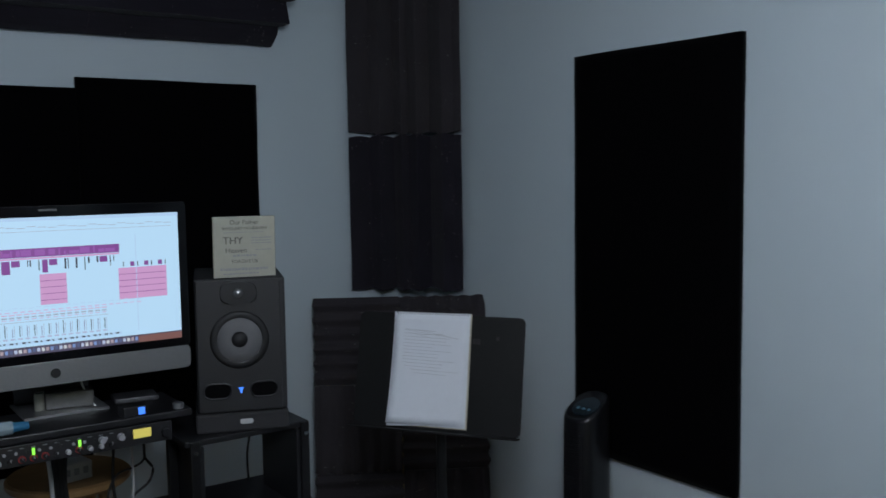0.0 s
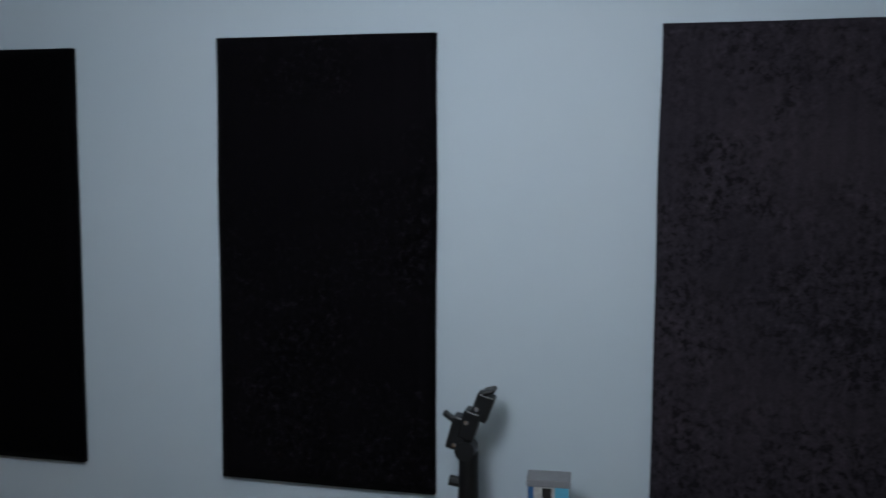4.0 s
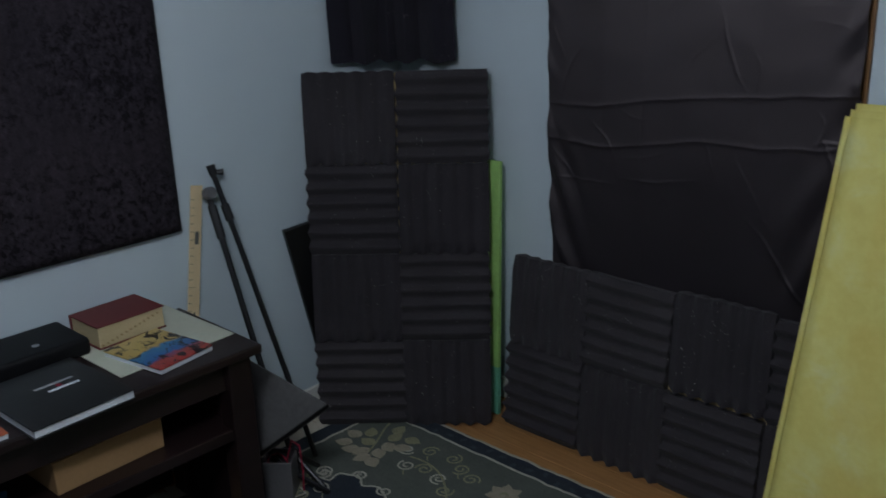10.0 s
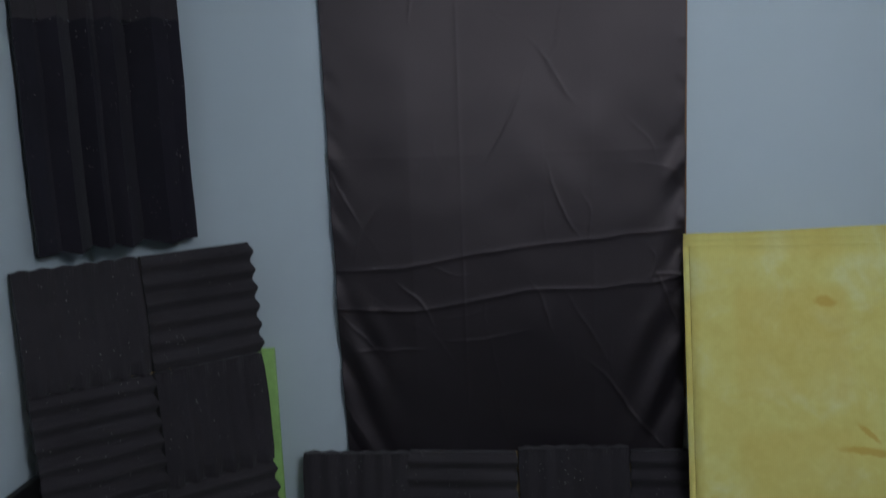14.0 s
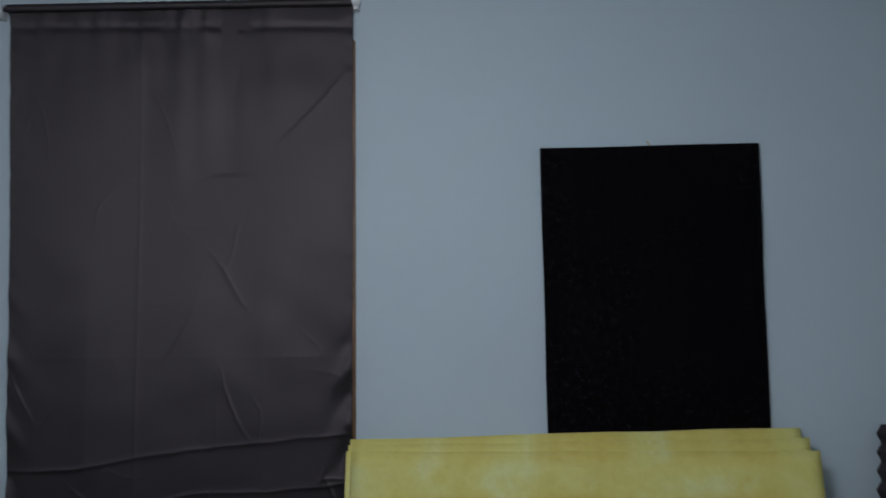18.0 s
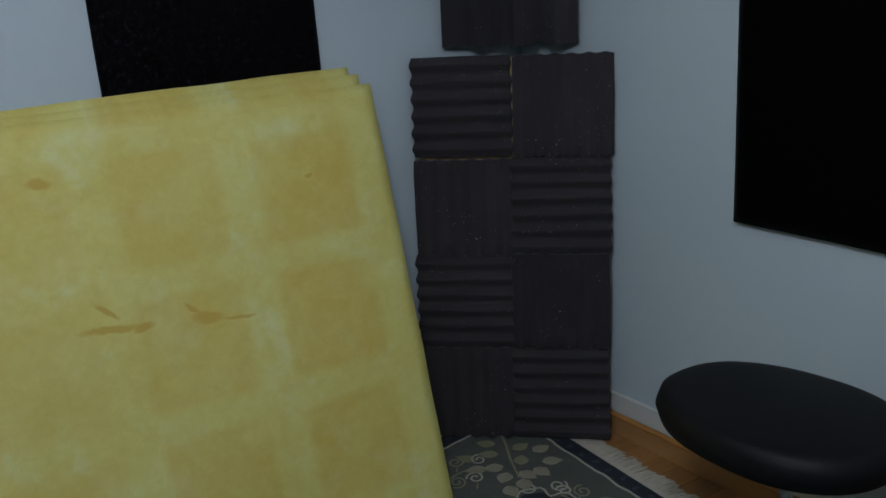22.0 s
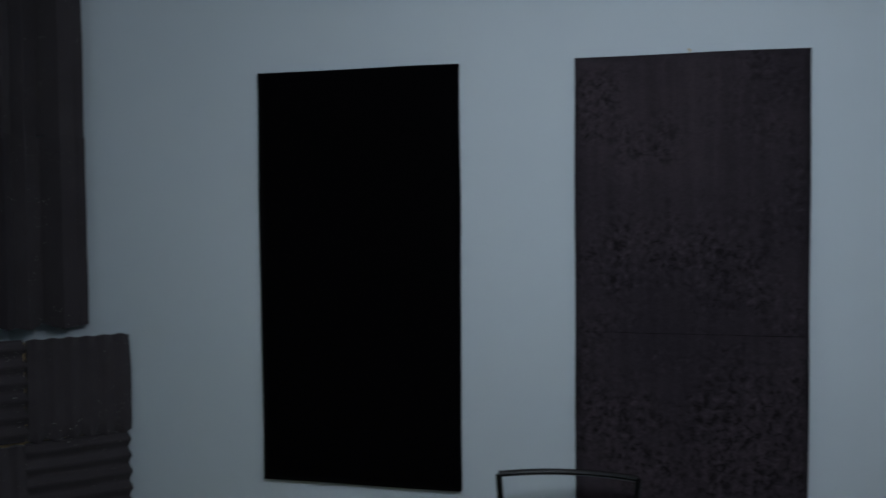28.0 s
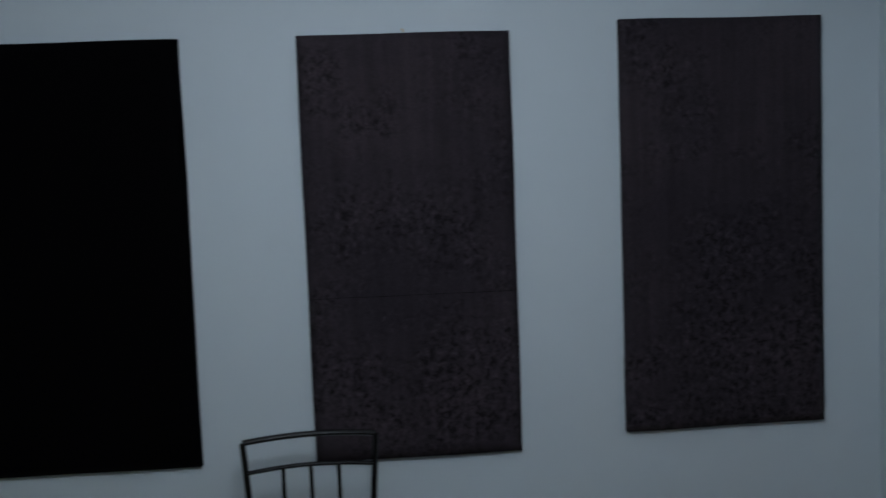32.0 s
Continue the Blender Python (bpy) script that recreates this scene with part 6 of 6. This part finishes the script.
# ---------------------------------------------------------------- switches on the closet wall
for x, kind, label in ((3.285, "dimmer", "ivory wall plate with a round dimmer knob"), (3.149, "toggle", "ivory wall plate with a toggle switch")):
    ob = thing("light_switch", pose(x, CY, 1.242, 90, 0, 180), label, "light switch", "switches on the closet wall")
    part("wall_plate", prism(rounded(0.072, 0.116, 0.006, 3, -0.036, -0.058), 0.006, 0.002), PLATE_IVORY, ob)
    if kind == "dimmer":
        part("knob", lathe([(0.001, 0), (0.020, 0), (0.019, 0.014), (0.016, 0.017), (0.001, 0.017)], 24), PLATE_IVORY, ob, "round ivory knob", at=pose(0, 0, 0.006), smooth=False)
    else:
        part("toggle", box(-0.004, -0.010, 0, 0.004, 0.010, 0.014, 0.002), PLATE_IVORY, ob, at=pose(0, 0, 0.006, -20))
    for y in (-0.030, 0.030):
        part("plate_screw", disc(0.003, 0.001, 10), WHITE_TRIM, ob, at=pose(0, y, 0.006))

# ---------------------------------------------------------------- rug
RX0, RX1, RY0, RY1 = 0.17, 3.460, 2.35, 5.010
rug = thing("rug", pose(0, 0, 0), "sage green floral rug with a navy border and pale fringe", "rug")


def bowed(x, y):
    """The rug lies a little askew: its north edge runs off towards the east."""
    k = max(0.0, x - 0.5) / 2.67
    return x + 0.075 * k * k * (y - 4.90), y + 0.205 * k * k * max(0.0, (y - RY0) / (RY1 - RY0))


def mat_piece(name, x0, y0, x1, y1, z0, z1, mat, label, nx=40, ny=24):
    """A flat piece of the rug that follows its bow."""
    return part(name, sheet(lambda u, v: (*bowed(x0 + (x1 - x0) * u, y0 + (y1 - y0) * v), z1), nx, ny, (0, 0, z0 - z1)), mat, rug, label)


fx0, fx1, fy0, fy1 = RX0 + 0.075, RX1 - 0.066, RY0 + 0.11, RY1 - 0.076
mat_piece("border", RX0, RY0, RX1, RY1, 0.0022, 0.010, RUG_NAVY, "navy woven border")
mat_piece("field", fx0, fy0, fx1, fy1, 0.0102, 0.0132, RUG_GREEN, "sage green pile field")


def wavy_line(p, q, width, z, mat, name, amp=0.003):
    p, q = Vector((*p, z)), Vector((*q, z))
    d = (q - p).normalized()
    n = Vector((-d.y, d.x, 0))
    k = max(4, int((q - p).length / 0.02))

    def at(u, v):
        w = p + (q - p) * u + n * ((v - 0.5) * width + amp * wobble(u * k * 0.3, p.x, p.y, 1.9))
        return (*bowed(w.x, w.y), z + 0.0006 * wobble(u * k, 3.0, p.x, 2.0))
    return part(name, sheet(at, k, 1, (0, 0, -0.0012)), mat, rug, "pale woven line")


for a, b in (((fx0, fy1), (fx1, fy1)), ((fx0, fy0), (fx1, fy0)), ((fx0, fy0), (fx0, fy1)), ((fx1, fy0), (fx1, fy1))):
    wavy_line(a, b, 0.0085, 0.0142, RUG_CREAM, "edge_line", 0.007)
wavy_line((RX0, RY1 - 0.006), (RX1, RY1 - 0.006), 0.010, 0.0112, RUG_CREAM, "edge_line", 0.007)
rng = random.Random(21)
MOTIF = mesh_of(prism([(-0.015, 0), (-0.006, 0.010), (0.010, 0.007), (0.016, -0.004), (0.004, -0.010)], 0.0006), "border_motif", RUG_SLATE)
for k in range(56):
    x, y = bowed(RX0 + 0.03 + k * 0.0575, RY1 - 0.042 + rng.uniform(-0.012, 0.012))
    part("border_motif", MOTIF, RUG_SLATE, rug, at=pose(x, y, 0.0098, 0, 0, rng.uniform(0, 360)))
for k in range(44):
    x, y = bowed(fx1 + 0.034 + rng.uniform(-0.01, 0.01), RY0 + 0.05 + k * 0.058)
    part("border_motif", MOTIF, RUG_SLATE, rug, at=pose(x, y, 0.0098, 0, 0, rng.uniform(0, 360)))


def leaf(length, width):
    pts = []
    for k in range(9):
        f = k / 8
        pts.append((length * f, width * math.sin(math.pi * f ** 0.8) * 0.5))
    return pts + [(length * f, -width * 0.5 * math.sin(math.pi * f ** 0.8)) for f in [k / 8 for k in range(7, 0, -1)]]


LEAF = mesh_of(prism(leaf(0.066, 0.050), 0.0012), "leaf_motif", RUG_ROSE)
LEAF_OLIVE = mesh_of(prism(leaf(0.064, 0.047), 0.0012), "leaf_motif", RUG_OLIVE)
PETAL = mesh_of(prism(leaf(0.06, 0.042), 0.0012), "petal_motif", RUG_ROSE)
ZP = 0.0128


def ribbon(points, width, mat, name):
    bm = bmesh.new()
    pts = [Vector((*bowed(x, y), ZP)) for x, y in points]
    prev = None
    for i, p in enumerate(pts):
        d = (pts[min(i + 1, len(pts) - 1)] - pts[max(0, i - 1)]).normalized()
        n = Vector((-d.y, d.x, 0)) * width / 2
        ring = [bm.verts.new(p + n), bm.verts.new(p + n * 0.8 + Vector((0, 0, 0.0012))), bm.verts.new(p - n * 0.8 + Vector((0, 0, 0.0012))), bm.verts.new(p - n)]
        if prev:
            for a in range(3):
                bm.faces.new((prev[a], ring[a], ring[a + 1], prev[a + 1]))
        prev = ring
    return part(name, bm, mat, rug)


def spiral(cx, cy, r, start, turns, flip=1, n=22):
    return [(cx + r * (1 - 0.8 * k / n) * math.cos(start + flip * turns * 2 * math.pi * k / n), cy + r * (1 - 0.8 * k / n) * math.sin(start + flip * turns * 2 * math.pi * k / n)) for k in range(n + 1)]


SPRIG = ((0.29, 0.10, 1), (0.30, 0.17, 0), (0.215, 0.13, 1), (0.25, 0.20, 0), (0.255, 0.26, 0), (0.285, 0.325, 0), (0.23, 0.326, 0), (0.19, 0.296, 0),
         (0.153, 0.226, 1), (0.142, 0.312, 0), (0.077, 0.293, 0), (0.184, 0.077, 1), (0.105, 0.166, 1), (0.06, 0.22, 0))
CURLS = ((0.26, 0.13), (0.33, 0.09), (0.42, 0.075), (0.33, 0.20), (0.39, 0.18), (0.48, 0.105), (0.465, 0.19), (0.545, 0.13), (0.525, 0.23))


def corner_motif(cx, cy, fx, fy, size):
    """Leafy sprig, curled tendrils, flower and medallion near one corner of the field, mirrored by fx and fy."""
    def at(x, y):
        return cx + fx * x, cy + fy * y
    hand = 1 if fx * fy > 0 else -1
    ribbon([at(size * (0.10 + 0.017 * k), size * (0.05 + 0.034 * k + 0.006 * math.sin(k))) for k in range(8)], 0.008, RUG_OLIVE, "stem_motif")
    for k, (x, y, olive) in enumerate(SPRIG):
        out = math.degrees(math.atan2(fy * (y - 0.20 - 0.02 * (k % 3)), fx * (x - 0.18 - 0.3 * (y - 0.2))))
        px, py = bowed(*at(size * x, size * y))
        part("leaf_motif", LEAF_OLIVE if olive else LEAF, RUG_ROSE, rug, at=pose(px, py, ZP + 0.0002 * (k % 4), 0, 0, out + 25 * ((k % 3) - 1)) @ pose(-0.029, 0, 0))
    for swap in (False, True):
        def on(x, y):
            return at(y + 0.02, x + 0.14) if swap else at(x, y)
        for k, (x, y) in enumerate(CURLS):
            px, py = on(x, y)
            ribbon(spiral(px, py, 0.031, 0.9 * k, 1.5, hand * (1 if (k % 2 == 0) != swap else -1)), 0.0072, RUG_OLIVE if k % 3 else RUG_CREAM, "scroll_motif")
        ribbon([on(0.30 + 0.034 * k, 0.155 - 0.020 * math.sin(k * 0.42) + 0.0017 * k * k) for k in range(9)], 0.008, RUG_OLIVE, "stem_motif")
        for k, (x, y) in enumerate(CURLS[1:6:2]):
            ribbon([on(x + (0.012 + 0.02 * f), y + 0.028 + 0.020 * f) for f in (0, 0.5, 1)], 0.005, RUG_OLIVE, "stem_motif")
        fxx, fyy = bowed(*on(0.68, 0.13))
        for k in range(7):
            part("petal_motif", PETAL, RUG_ROSE, rug, at=pose(fxx, fyy, ZP + 0.0002 * k, 0, 0, 360 / 7 * k + 12))
        part("flower_heart", disc(0.014, 0.0022, 14), RUG_OLIVE, rug, at=pose(fxx, fyy, ZP))
    mx, my = at(0.31, 0.47)
    lobes = [(1 + 0.25 * math.cos(6 * a) * math.sin(3 * a) ** 2, a) for a in [2 * math.pi * k / 60 for k in range(61)]]
    bx, by = bowed(mx, my)
    part("medallion", prism([(0.15 * q * math.cos(a), 0.12 * q * math.sin(a)) for q, a in lobes[:-1]], 0.0008), RUG_NAVY, rug, "navy medallion", at=pose(bx, by, ZP))
    ribbon([(mx + 0.157 * q * math.cos(a), my + 0.127 * q * math.sin(a)) for q, a in lobes], 0.008, RUG_CREAM, "scroll_motif")
    for k in range(8):
        a = 2 * math.pi * k / 8 + 0.3
        ribbon(spiral(mx + 0.165 * math.cos(a), my + 0.135 * math.sin(a), 0.026, a + 2, 1.4, 1 if k % 2 else -1), 0.008, RUG_CREAM, "scroll_motif")


corner_motif(fx0, fy1, 1, -1, 0.8)
corner_motif(fx1, fy1, -1, -1, 1.0)
corner_motif(fx0, fy0, 1, 1, 0.9)
corner_motif(fx1, fy0, -1, 1, 0.9)
# fringe: knotted threads at both short ends, too many to count
bm = bmesh.new()
rng = random.Random(8)
for x, sgn in ((RX1 + 0.012, 1), (RX0 - 0.012, -1)):
    y = RY0 + 0.005
    while y < RY1 - 0.005:
        ln, sk = rng.uniform(0.066, 0.080) + 0.014 * wobble(y, sgn, 0, 45), 0.016 * wobble(y, sgn, 4, 30) + rng.uniform(-0.006, 0.006)
        xx, yy = bowed(x, y)
        lift = rng.uniform(0.0, 0.006)
        ring = []
        for f in (0.0, 0.5, 1.0):
            cx_, cy_, cz_ = xx + sgn * ln * f, yy + sk * f * f, 0.008 - 0.0045 * f + lift * math.sin(math.pi * f)
            ring.append([bm.verts.new(p) for p in ((cx_, cy_ - 0.0038, cz_), (cx_, cy_ + 0.0038, cz_), (cx_, cy_ + 0.0030, cz_ - 0.0022), (cx_, cy_ - 0.0030, cz_ - 0.0022))])
        for a, b in zip(ring, ring[1:]):
            for k in range(4):
                bm.faces.new((a[k], a[(k + 1) % 4], b[(k + 1) % 4], b[k]))
        y += rng.uniform(0.0035, 0.0055)
tagged(part("fringe", bm, FRINGE, rug, "pale cotton fringe"), kind="stuff")
for x in (RX1 - 0.001, RX0 - 0.017):
    mat_piece("fringe_band", x, RY0, x + 0.018, RY1, 0.0022, 0.009, FRINGE, "pale woven end band", 2, 60)

# ---------------------------------------------------------------- floor of oak strips
floor = tagged(part("floor", box(-T, YS - T, -0.10, XE + T, YN + T, -0.0035), surface("subfloor", (0.05, 0.03, 0.015), 0.8)), "varnished oak strip floor under a rug", "floor", kind="structure")
PLANK = {}
rng = random.Random(2)
pw = 0.0826
y = YS
while y < YN - 0.005:
    wd = min(pw, YN - y)
    x = 0.0
    first = True
    while x < XE - 0.001:
        ln = rng.choice((0.6, 0.9, 1.2, 1.5)) if not first else rng.choice((0.4, 0.7, 1.0))
        first = False
        if x + ln > XE - 0.25:
            ln = XE - x
        key = (round(ln, 3), round(wd, 3))
        if key not in PLANK:
            PLANK[key] = mesh_of(box(0.0004, 0.0004, -0.003, ln - 0.0004, wd - 0.0004, 0.0, 0.0012, 1), "plank", OAK)
        part("plank", PLANK[key], OAK, floor, at=pose(x, y, 0))
        x += ln
    y += wd
